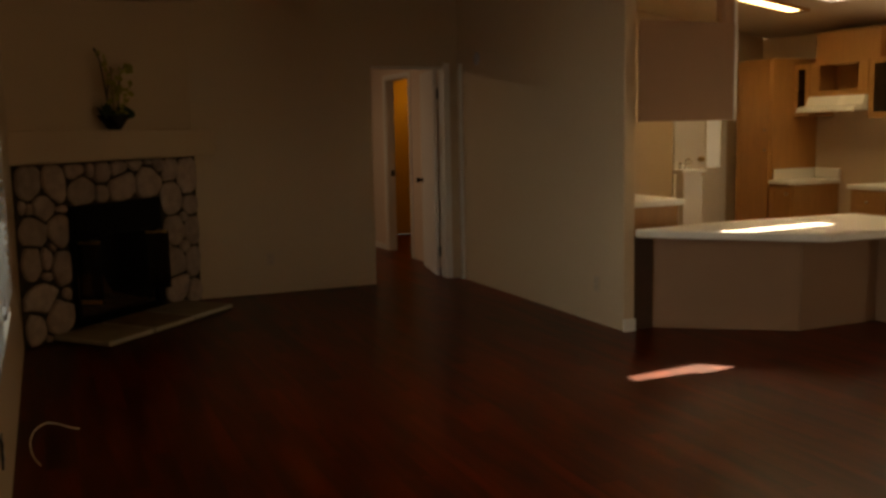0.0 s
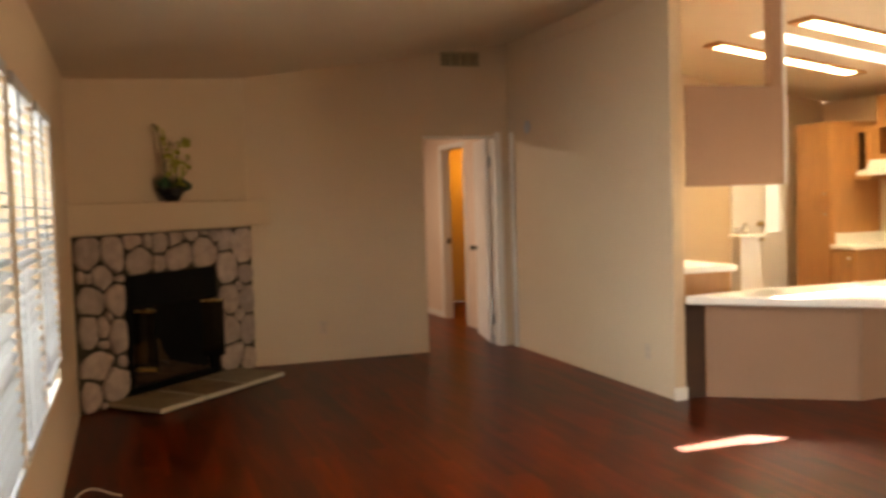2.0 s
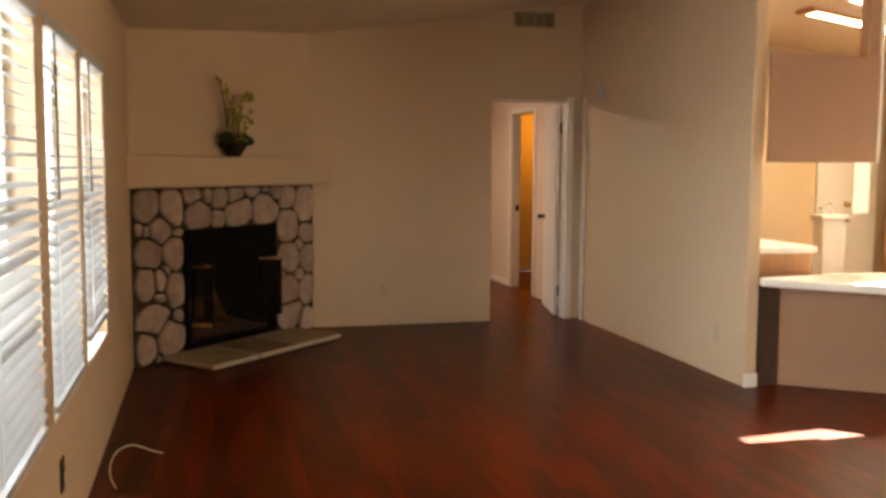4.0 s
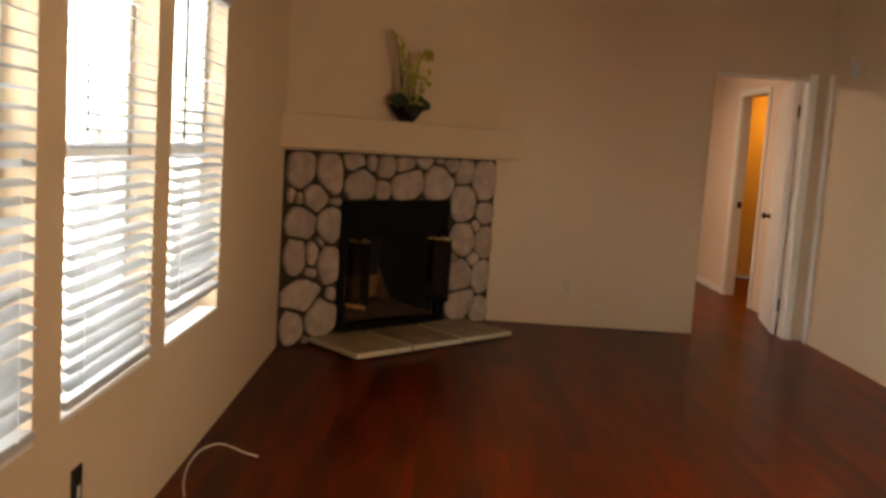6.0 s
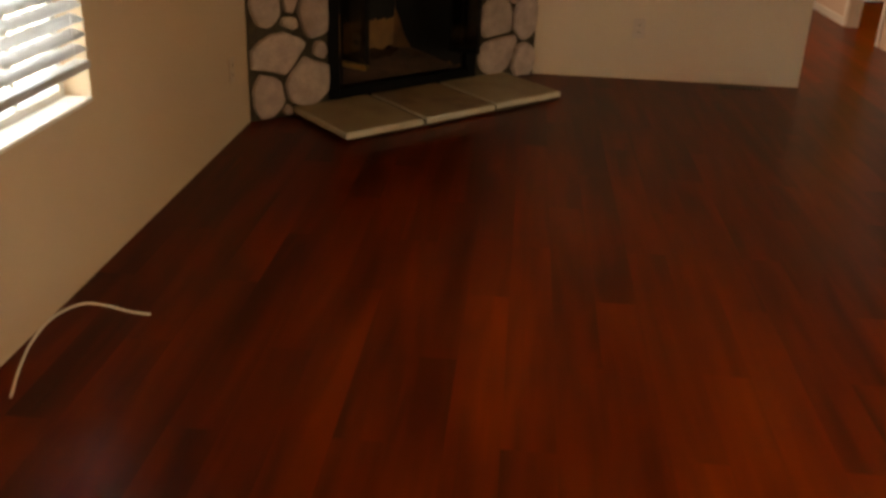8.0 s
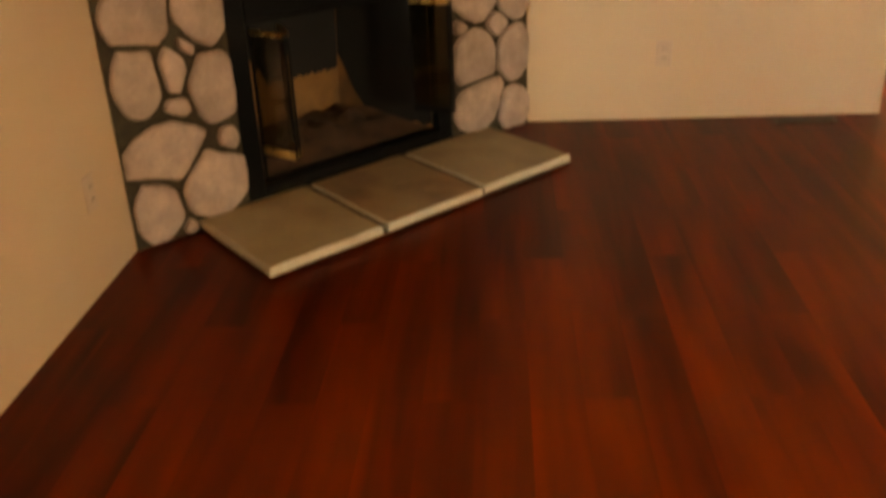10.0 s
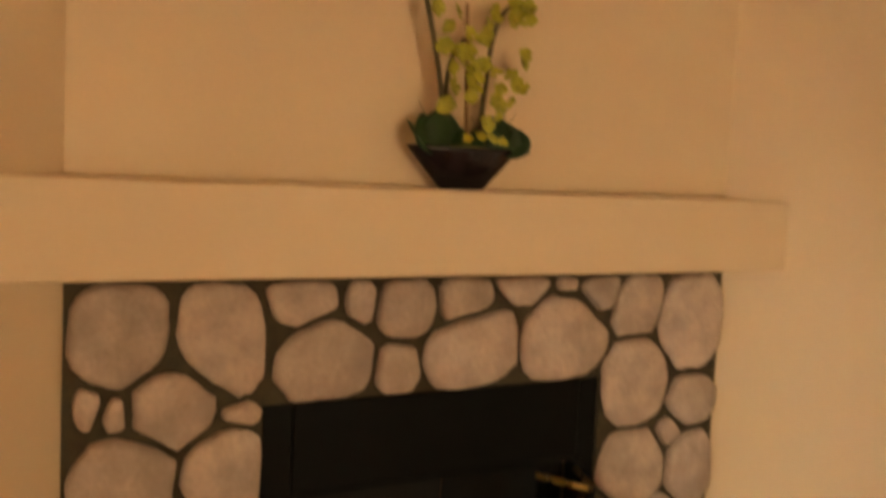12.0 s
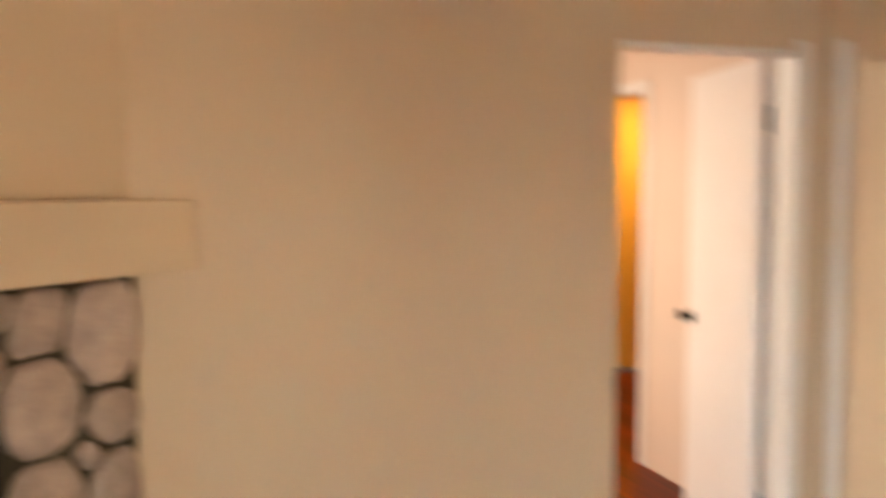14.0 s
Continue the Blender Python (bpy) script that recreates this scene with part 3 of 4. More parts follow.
# firebox: black metal surround, folded glass doors, scorched refractory inside
surround = part("metal_surround", box((0.536, -0.010, 0.705), (1.424, 0.05, 0.938), 0.004), BLACK, fireplace, "black metal firebox surround")
for u0, u1 in ((0.457, 0.535), (1.425, 1.493)):
    part("side_panel", box((u0, -0.006, 0.032), (u1, 0.05, 0.938), 0.003), BLACK, surround)
part("bottom_louver", box((0.536, -0.004, 0.032), (1.424, 0.05, 0.095), 0.004), BLACK, surround)
part("door_track", box((0.536, 0.0, 0.690), (1.424, 0.03, 0.704), 0.002), BLACK, surround)
bm = bmesh.new()
quad = lambda *p: bm.faces.new([bm.verts.new(q) for q in p])
quad((0.72, 0.48, 0.096), (1.24, 0.48, 0.096), (1.24, 0.43, 0.78), (0.72, 0.43, 0.78))
part("firebox_lining", bm, BRICKF, fireplace, "scorched tan refractory lining")
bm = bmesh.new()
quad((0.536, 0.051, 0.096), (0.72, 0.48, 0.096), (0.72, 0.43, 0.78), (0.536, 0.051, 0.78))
part("firebox_side", bm, BRICKS, fireplace, "dark firebox side")
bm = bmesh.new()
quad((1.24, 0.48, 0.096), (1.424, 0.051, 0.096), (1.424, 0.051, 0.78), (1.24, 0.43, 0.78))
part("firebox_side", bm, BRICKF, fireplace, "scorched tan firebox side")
bm = bmesh.new()
quad((0.536, 0.051, 0.096), (1.424, 0.051, 0.096), (1.24, 0.48, 0.096), (0.72, 0.48, 0.096))
part("firebox_floor", bm, SOOT, fireplace, "sooty firebox floor")
bm = bmesh.new()
rows = []
for j in range(9):
    q = j / 8
    reach_u = 0.43 - 0.17 * q
    rows.append([bm.verts.new((0.98 + reach_u * (2 * i / 14 - 1), 0.06 + 0.405 * q, 0.098 + 0.085 * min(1, 1.6 * q) * (0.75 + 0.5 * noise.noise(Vector((i * 0.5, j * 0.6, 4)))))) for i in range(15)])
for a, b in zip(rows, rows[1:]):
    for i in range(14):
        bm.faces.new((a[i], a[i + 1], b[i + 1], b[i]))
part("ash_bed", bm, ASH, fireplace, "brown ash-strewn firebox floor")
bm = bmesh.new()
quad((0.536, 0.051, 0.779), (0.72, 0.43, 0.779), (1.24, 0.43, 0.779), (1.424, 0.051, 0.779))
part("firebox_top", bm, SOOT, fireplace, "sooty firebox throat")
# soot on the back and side of the lining
bm = bmesh.new()
edge = [(0.725 + 0.01 * k, (0.46 - 0.013 * max(0, k - 6) if k < 14 else 0.335 if k < 32 else 0.335) + 0.006 * math.sin(1.9 * k) + 0.004 * math.sin(5.3 * k)) for k in range(52)]
fan = [bm.verts.new((u, 0.476 - 0.0731 * (z - 0.096), z)) for u, z in edge + [(1.235, 0.776), (0.725, 0.776)]]
bm.faces.new(fan)
part("soot_stain", bm, SOOT, fireplace, "black soot stain")
bm = bmesh.new()
edge = [(k / 12, max(0.11, 0.40 - 0.9 * (k / 12)) + 0.012 * math.sin(2.7 * k)) for k in range(13)]
fan = [bm.verts.new((1.236 + 0.184 * q, 0.474 - 0.429 * q - 0.0731 * (z - 0.096) * (1 - q), z)) for q, z in edge + [(1.0, 0.776), (0.0, 0.776)]]
bm.faces.new(fan)
part("soot_stain", bm, SOOT, fireplace, "black soot stain")
part("fire_key", tube([(0.96, 0.475, 0.215), (0.96, 0.440, 0.215)], 0.014, sides=8), SOOT, fireplace, "small sooty gas key")
for side, hinge, fold, tail in (("left", 0.545, 0.585, 0.66), ("right", 1.418, 1.36, 1.27)):
    door = part("glass_door", tube([(hinge, -0.006, 0.12), (hinge, -0.006, 0.69)], 0.006), BLACK, fireplace, "bifold smoked glass fire door, folded open")
    for (x0, y0), (x1, y1) in (((hinge, -0.012), (fold, -0.175)), ((fold + (0.012 if side == "left" else -0.012), -0.175), (tail, -0.02))):
        d = Vector((x1 - x0, y1 - y0, 0))
        m = Matrix.Translation((x0, y0, 0)) @ Matrix.Rotation(math.atan2(d.y, d.x), 4, "Z")
        w = d.length
        # Right lower strips: brass drawn black, its dark reflection put into the colour.
        for nm, mat, lo, hi in (("glass_panel", SMOKED, (0.008, -0.0025, 0.249), (w - 0.008, 0.0025, 0.662)), ("brass_strip", BRASS, (0.004, -0.006, 0.663), (w - 0.004, 0.006, 0.678)),
                                ("brass_strip", BRASS if side == "left" else BLACK, (0.004, -0.007, 0.219), (w - 0.004, 0.007, 0.248)), ("edge_frame", BLACK, (0.0, -0.004, 0.219), (0.0075, 0.004, 0.678)), ("edge_frame", BLACK, (w - 0.0075, -0.004, 0.219), (w, 0.004, 0.678))):
            bm = box(lo, hi, 0.0015)
            bm.transform(m)
            o = part(nm, bm, mat, door)

# ---- doors ----
door = thing("door_1", pose(DOOR[1] - 0.038, YB + 0.128, 0, 0, 0, 78), "white painted door standing open into the hall", "door", kind="structure")
part("door_leaf", box((0.003, 0.0, 0.012), (0.735, 0.036, 2.015), 0.003), DOORW, door)
for z in (0.25, 1.78):
    part("hinge", box((-0.006, -0.012, z - 0.045), (0.02, 0.003, z + 0.045), 0.003, bm=tube([(0.0, -0.006, z - 0.05), (0.0, -0.006, z + 0.05)], 0.008)), BRONZE, door, "dark bronze hinge")
for s in (-1, 1):
    bm = lathe([(0.030, 0.0), (0.032, 0.004), (0.012, 0.010), (0.011, 0.030), (0.022, 0.038), (0.028, 0.050), (0.024, 0.062), (0.010, 0.067)], 18)
    bm.transform(Matrix.Translation((0.672, 0.018 + s * 0.018, 0.92)) @ Matrix.Rotation(radians(90 if s < 0 else -90), 4, "X"))
    part("door_knob", bm, BRONZE, door, "dark bronze knob", True)
far = thing("door_2", pose(HALL_X + 0.108, FAR[0] + 0.018, 0, 0, 0, -4), "door folded open into the lamplit back room", "door", kind="structure")
part("door_leaf", box((0.0, -0.036, 0.012), (0.74, 0.0, 2.0), 0.003), DOORW, far)
for z in (0.25, 1.78):
    part("hinge", tube([(-0.004, 0.006, z - 0.045), (-0.004, 0.006, z + 0.045)], 0.008), BRONZE, far, "dark bronze hinge")
part("strike_plate", box((-0.062, 0.742, 0.90), (-0.018, 0.747, 0.965), 0.001), BRONZE, far, "dark bronze strike plate on the jamb").matrix_basis = Matrix.Rotation(radians(4), 4, "Z")

# ---- wall fittings ----
vent = thing("wall_vent", pose(3.41, YB - 0.001, 2.745), "beige louvred return air vent high on the wall", "vent")
part("vent_backing", box((-0.185, -0.004, -0.058), (0.185, 0, 0.058)), VENTD, vent)
bm = box((-0.195, -0.012, 0.055), (0.195, -0.001, 0.070), 0.002, bm=box((-0.195, -0.012, -0.070), (0.195, -0.001, -0.055), 0.002))
for x in (-0.195, -0.097, -0.007, 0.083, 0.181):
    box((x, -0.0125, -0.0545), (x + 0.014, -0.0015, 0.0545), bm=bm)
part("vent_frame", bm, VENTM, vent)
for k in range(9):
    bm = box((-0.18, -0.009, -0.0008), (0.18, 0.0, 0.0008))
    bm.transform(Matrix.Translation((0, -0.004, -0.048 + 0.012 * k)) @ Matrix.Rotation(radians(-35), 4, "X"))
    part("louver", bm, VENTM, vent)

therm = thing("smoke_alarm_bracket", pose(XR - 0.001, 13.24, 2.07), "small pale round bracket with a loose wire", "bracket")
bm = lathe([(0.058, 0.0), (0.058, 0.010), (0.046, 0.016), (0.012, 0.012)], 20)
bm.transform(Matrix.Rotation(radians(-90), 4, "Y"))
part("disc", bm, BRACKET, therm)
part("wire", tube(glide([(-0.012, 0.0, 0.01), (-0.03, 0.01, 0.06), (-0.02, 0.02, 0.085), (-0.015, 0.03, 0.07)]), 0.003, sides=6), CABLE, therm)


def outlet(m, mat=PLATE, label="cream wall outlet plate"):
    o = thing("wall_outlet", m, label, "outlet", "wall outlets")
    part("plate", box((-0.036, -0.006, -0.058), (0.036, 0, 0.058), 0.002), mat, o)
    for z in (-0.021, 0.021):
        socket = part("socket", box((-0.016, -0.0085, z - 0.014), (0.016, -0.0061, z + 0.014), 0.001), mat, o)
        for x in (-0.007, 0.007):
            part("slot", box((x - 0.0015, -0.0095, z - 0.004), (x + 0.0015, -0.0086, z + 0.006)), VENTD, socket)
    return o


outlet(pose(2.02, YB - 0.0005, 0.31))
outlet(pose(XR - 0.0005, 11.24, 0.29, 0, 0, -90))
outlet(pose(0.0005, 12.05, 0.32, 0, 0, 90))
o = outlet(pose(0.0005, 9.03, 0.33, 0, 0, 90), PLATEB, "open black outlet box without its cover plate")
part("white_insert", box((-0.014, -0.0105, -0.03), (0.010, -0.0098, 0.004), 0.0), TRIM, o)

reg = thing("floor_register", pose(2.66, YB - 0.09, 0.0), "small dark metal floor register beside the wall", "vent")
part("register_frame", box((-0.14, -0.045, 0.001), (0.14, 0.045, 0.004), 0.001), BRONZE, reg)
for k in range(11):
    part("register_slot", box((-0.12 + k * 0.022, -0.032, 0.0041), (-0.108 + k * 0.022, 0.032, 0.0052)), VENTD, reg)

bm = tube(glide([(0.105, 9.80, 0.006), (0.075, 9.90, 0.022), (0.065, 10.00, 0.052), (0.085, 10.09, 0.080), (0.135, 10.16, 0.088), (0.185, 10.20, 0.066), (0.235, 10.24, 0.030), (0.28, 10.275, 0.006)], 8), 0.0042, sides=8)
tagged(part("cable", bm, CABLE, smooth=True), "loose white coaxial cable lying on the floor", "cable")


# ---- orchid on the mantel ----
orchid = thing("potted_orchid", FP @ pose(0.950, -0.062, 1.4805), "artificial yellow-green orchid in a black bowl on the mantel", "plant")
bm = lathe([(0.062, 0.0), (0.068, 0.004), (0.158, 0.098), (0.162, 0.108), (0.154, 0.106), (0.120, 0.075)], 28, 0.37)
part("bowl", bm, GLOSSB, orchid, "glossy black flared oval bowl", True)
bm = lathe([(0.11, 0.07), (0.138, 0.096), (0.08, 0.112), (0.02, 0.118)], 20, 0.37)
part("moss", bm, MOSS, orchid, "dry moss filling")


def petal_ring(bm, m, size, count=5):
    for k in range(count):
        a = 2 * math.pi * k / count + random.uniform(-0.2, 0.2)
        wide, long = size * random.uniform(0.36, 0.5), size * random.uniform(0.85, 1.1)
        t = m @ Matrix.Rotation(a, 4, "Z") @ Matrix.Rotation(random.uniform(-0.5, 0.1), 4, "Y")
        pts = [(0, 0, 0), (0.35 * long, wide * 0.8, 0.02 * size), (0.75 * long, wide, 0.14 * size), (long, 0, 0.05 * size), (0.75 * long, -wide, 0.14 * size), (0.35 * long, -wide * 0.8, 0.02 * size), (0.55 * long, 0, -0.06 * size)]
        vs = [bm.verts.new(t @ Vector(p)) for p in pts]
        for i, j in ((0, 1), (1, 2), (2, 3), (3, 4), (4, 5), (5, 0)):
            bm.faces.new((vs[i], vs[j], vs[6]))
    bmesh.ops.create_icosphere(bm, subdivisions=1, radius=size * 0.2, matrix=m @ Matrix.Translation((0, 0, size * 0.12)))


STEMS = ([(-0.055, -0.01, 0.10), (-0.07, -0.02, 0.28), (-0.095, -0.03, 0.43), (-0.125, -0.045, 0.53), (-0.150, -0.05, 0.575), (-0.168, -0.05, 0.585), (-0.165, -0.055, 0.555)],
         [(0.045, 0.0, 0.10), (0.06, -0.02, 0.25), (0.085, -0.03, 0.38), (0.115, -0.04, 0.45), (0.155, -0.045, 0.475), (0.185, -0.05, 0.455)],
         [(-0.03, 0.01, 0.10), (-0.045, 0.0, 0.22), (-0.03, -0.01, 0.32), (0.01, -0.02, 0.38)])
for s in STEMS:
    part("stem", tube(glide([(x - 0.12 * z + 0.012, y, z) for x, y, z in s], 5), 0.0075, sides=6, taper=0.6), STEMM, orchid, smooth=True)
part("stake", tube([(0.008, 0.0, 0.10), (-0.004, -0.004, 0.30), (-0.014, -0.006, 0.47)], 0.005, sides=6), STAKE, orchid, "brown wooden stake")
FLOWERS = [(-0.115, 0.555), (-0.075, 0.535), (-0.085, 0.475), (-0.055, 0.500), (-0.090, 0.440), (-0.045, 0.435), (-0.015, 0.385), (-0.065, 0.355), (-0.035, 0.325), (-0.080, 0.240), (-0.050, 0.255),
           (0.010, 0.300), (0.000, 0.270), (0.050, 0.410), (0.085, 0.430), (0.065, 0.385), (0.150, 0.455), (0.175, 0.470), (0.185, 0.440), (0.130, 0.340), (0.165, 0.335), (0.170, 0.355),
           (0.055, 0.320), (0.085, 0.300), (0.100, 0.275), (0.080, 0.260), (0.130, 0.265), (0.075, 0.215), (0.095, 0.195), (0.085, 0.235),
           (-0.020, 0.350), (0.020, 0.345), (0.035, 0.375), (0.005, 0.235), (-0.025, 0.210), (0.030, 0.260), (0.045, 0.230), (-0.055, 0.300), (-0.065, 0.210), (0.110, 0.390), (0.125, 0.435), (0.140, 0.480), (0.105, 0.460), (0.060, 0.170), (-0.045, 0.180), (0.115, 0.230), (0.145, 0.300), (-0.060, 0.400), (0.030, 0.310)]
for x, z in [f for n, f in enumerate(FLOWERS) if n % 5 != 4 or f[1] > 0.42]:
    bm = bmesh.new()
    face = Matrix.Rotation(radians(80 + random.uniform(-35, 35)), 4, "X") @ Matrix.Rotation(random.uniform(-0.7, 0.7), 4, "Y")
    petal_ring(bm, Matrix.Translation((x - 0.12 * z + 0.012 + random.uniform(-0.008, 0.008), -0.045 + random.uniform(-0.03, 0.025), z)) @ face, random.uniform(0.021, 0.030))
    part("flower", bm, PETAL, orchid)
for bx, bz in ((0.055, 0.13), (0.02, 0.135), (-0.02, 0.128), (0.085, 0.125)):
    bm = bmesh.new()
    petal_ring(bm, Matrix.Translation((bx, -0.05, bz)) @ Matrix.Rotation(radians(60), 4, "X"), 0.017)
    part("flower", bm, PETAL, orchid)


def leaf(m, long, wide):
    bm = bmesh.new()
    rows = []
    for i in range(7):
        t = i / 6
        w = wide * math.sin(math.pi * min(0.97, 0.12 + 0.85 * t)) ** 0.7
        rows.append([bm.verts.new(m @ Vector((s * w, long * t, 0.35 * long * math.sin(2.2 * t) * 0.5 - 0.25 * abs(s) * w * (1 if i else 0)))) for s in (-1, -0.5, 0, 0.5, 1)])
    for a, b in zip(rows, rows[1:]):
        for k in range(4):
            bm.faces.new((a[k], a[k + 1], b[k + 1], b[k]))
    bmesh.ops.solidify(bm, geom=list(bm.faces), thickness=0.002)
    return bm


for x, turn, lift, long, wide in ((-0.10, 30, 62, 0.105, 0.052), (-0.075, 8, 74, 0.115, 0.055), (-0.11, 55, 45, 0.10, 0.045), (-0.05, -12, 60, 0.09, 0.045), (0.10, -30, 62, 0.10, 0.052), (0.08, -8, 74, 0.105, 0.055),
                                  (0.11, -58, 42, 0.10, 0.046), (0.055, 14, 58, 0.085, 0.044), (0.11, -80, 8, 0.085, 0.028)):
    part("leaf", leaf(Matrix.Translation((x, -0.03, 0.085)) @ Matrix.Rotation(radians(turn), 4, "Z") @ Matrix.Rotation(radians(lift), 4, "X"), 1.02 * long, 1.2 * wide), LEAF, orchid, smooth=True)
for k in range(14):
    x = random.choice((-0.08, -0.05, 0.06, 0.09)) + random.uniform(-0.02, 0.02)
    lean = random.uniform(-0.08, 0.08)
    part("grass_blade", tube([(x, 0.0, 0.10), (x + lean * 0.4, -0.01, 0.15), (x + lean, -0.02, 0.15 + random.uniform(0.02, 0.07))], 0.002, sides=4, taper=0.3), STEMM, orchid)



# ---- kitchen ----
bar = thing("breakfast_counter", pose(0, 0, 0), "low white laminate breakfast counter with an angled front", "counter")
part("countertop", prism([(3.955, 10.80), (4.79, 9.98), (4.86, 9.955), (5.93, 9.87), (6.05, 9.95), (6.06, 10.94), (4.60, 10.96), (3.955, 10.868)], 0.668, 0.722, 0.008), LAMIN, bar)
part("front_panel", prism([(4.14, 10.90), (4.95, 10.33), (4.965, 10.352), (4.155, 10.922)], 0.003, 0.667), PANEL, bar, "taupe front panel")
part("front_panel", prism([(4.955, 10.328), (5.68, 10.345), (5.68, 10.37), (4.97, 10.353)], 0.003, 0.667), PANEL, bar, "taupe front panel")
part("end_panel", prism([(5.681, 10.12), (5.72, 10.12), (5.72, 10.90), (5.681, 10.90)], 0.003, 0.667, 0.003), PANEL, bar, "taupe end panel")
# The gap by the partition is closed with a dark sheet for its shade.
part("side_panel", prism([(XP + 0.014, 10.905), (4.138, 10.905), (4.138, 10.94), (XP + 0.014, 10.94)], 0.003, 0.667), DARKW, bar, "dark sheet for the shade in the gap")

hang = thing("hanging_panel", pose(0, 0, 0), "taupe divider panel hung from the ceiling beside the partition", "panel")
part("back_panel", box((XP + 0.002, 10.832, 1.464), (4.765, 10.852, 2.147), 0.002), PANEL, hang, "flat taupe panel")
part("edge_strip", box((4.766, 10.830, 1.464), (4.788, 10.852, 2.147), 0.002), TRIM, hang, "pale corner strip")
part("hanger_post", box((4.668, 10.832, 2.1475), (4.758, 10.92, ceiling_z(4.72) + 0.01), 0.003), PANEL, hang, "taupe post to the ceiling")
part("edge_strip", box((4.759, 10.832, 2.148), (4.786, 10.915, ceiling_z(4.78) + 0.005), 0.002), LAMIN, hang, "pale corner strip")

side = thing("base_cabinet", pose(0, 0, 0), "oak base cabinet along the partition", "cabinet", "kitchen base cabinets")
part("cabinet_body", box((XP + 0.002, 11.02, 0.002), (4.44, 12.6, 0.858), 0.003), OAK, side)
tagged(part("worktop", box((XP + 0.002, 10.985, 0.859), (4.47, 12.62, 0.905), 0.006), LAMIN), "white laminate worktop with rounded edge", "worktop")
post = thing("pony_wall", pose(0, 0, 0), "short white half wall with a white cap", "half wall")
part("half_wall", box((5.66, 12.55, 0.0), (5.88, 12.66, 0.985), 0.004), TRIM, post)
part("cap", box((5.63, 12.52, 0.986), (5.91, 12.69, 1.022), 0.006), LAMIN, post)


tap = thing("utility_faucet", pose(5.74, 12.63, 1.0225), "small chrome faucet on the white cap", "faucet")
part("faucet_base", box((-0.07, -0.02, 0), (0.07, 0.02, 0.018), 0.004), CHROME, tap)
part("spout", tube(glide([(0, 0, 0.018), (0, 0, 0.07), (0, -0.04, 0.10), (0, -0.09, 0.085)]), 0.008), CHROME, tap, smooth=True)
for x in (-0.055, 0.055):
    part("tap_handle", lathe([(0.008, 0.018), (0.008, 0.045), (0.018, 0.05), (0.018, 0.065), (0.006, 0.07)], 10), CHROME, tap, smooth=True).location = (x, 0, 0)


def knob(parent, p, mat=CHROME):
    bm = lathe([(0.007, 0.0), (0.006, 0.012), (0.015, 0.018), (0.014, 0.026), (0.005, 0.029)], 12)
    bm.transform(Matrix.Translation(p) @ Matrix.Rotation(radians(-90), 4, "Y"))
    return part("knob", bm, mat, parent, "round metal knob", True)


def leaf_door(parent, x, y0, y1, z0, z1, name="cabinet_door", pane=None):
    """A framed door or drawer front on a face that looks towards -x."""
    bm = bmesh.new()
    s = min(0.055, 0.3 * (z1 - z0), 0.3 * (y1 - y0))
    for lo, hi in (((y0, z0), (y0 + s, z1)), ((y1 - s, z0), (y1, z1)), ((y0 + s, z1 - s), (y1 - s, z1)), ((y0 + s, z0), (y1 - s, z0 + s))):
        box((x - 0.02, lo[0], lo[1]), (x - 0.001, hi[0], hi[1]), 0.002, bm=bm)
    d = part(name, bm, OAK, parent)
    part("panel", box((x - 0.012, y0 + s, z0 + s), (x - 0.004, y1 - s, z1 - s)), pane or OAK, d)
    return d


pantry = thing("pantry_cabinet", pose(0, 0, 0), "tall honey-oak pantry cabinet with two doors", "cabinet")
part("cabinet_body", box((7.0, 12.88, 0.08), (7.595, 13.40, 2.085), 0.003), OAK, pantry)
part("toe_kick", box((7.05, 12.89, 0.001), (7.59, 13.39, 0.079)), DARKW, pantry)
for z0, z1, kz in ((0.10, 1.27, 1.17), (1.29, 2.06, 1.37)):
    d = leaf_door(pantry, 7.0, 12.90, 13.38, z0, z1)
    knob(d, (6.98, 12.94, kz))

base = thing("base_cabinet", pose(0, 0, 0), "narrow honey-oak base cabinet beside the pantry", "cabinet", "kitchen base cabinets")
part("cabinet_body", box((7.0, 12.56, 0.08), (7.595, 12.878, 0.825), 0.003), OAK, base)
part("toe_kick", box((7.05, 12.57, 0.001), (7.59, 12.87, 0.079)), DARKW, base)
knob(leaf_door(base, 7.0, 12.58, 12.86, 0.10, 0.80), (6.98, 12.62, 0.74))
top = thing("worktop", pose(0, 0, 0), "white laminate worktop with a clipped corner and backsplash", "worktop")
part("worktop_slab", prism([(6.97, 12.879), (6.97, 12.60), (7.04, 12.535), (7.595, 12.535), (7.595, 12.879)], 0.826, 0.866, 0.005), LAMIN, top)
part("backsplash", box((7.57, 12.54, 0.867), (7.595, 12.875, 0.975), 0.003, bm=box((7.03, 12.855, 0.867), (7.569, 12.878, 0.975), 0.003)), LAMIN, top)

run = thing("base_cabinet", pose(0, 0, 0), "honey-oak base cabinet with drawers under the kitchen window", "cabinet", "kitchen base cabinets")
part("cabinet_body", box((7.0, 10.25, 0.08), (7.595, 11.85, 0.825), 0.003), OAK, run)
part("toe_kick", box((7.05, 10.26, 0.001), (7.59, 11.84, 0.079)), DARKW, run)
for k in range(4):
    z0 = 0.10 + 0.178 * k
    knob(leaf_door(run, 7.0, 11.44, 11.83, z0, z0 + 0.165, "drawer_front"), (6.98, 11.635, z0 + 0.083))
for y0, y1 in ((10.27, 10.83), (10.85, 11.42)):
    knob(leaf_door(run, 7.0, y0, y1, 0.10, 0.80), (6.98, y1 - 0.04, 0.73))
top = thing("worktop", pose(0, 0, 0), "white laminate worktop under the kitchen window", "worktop")
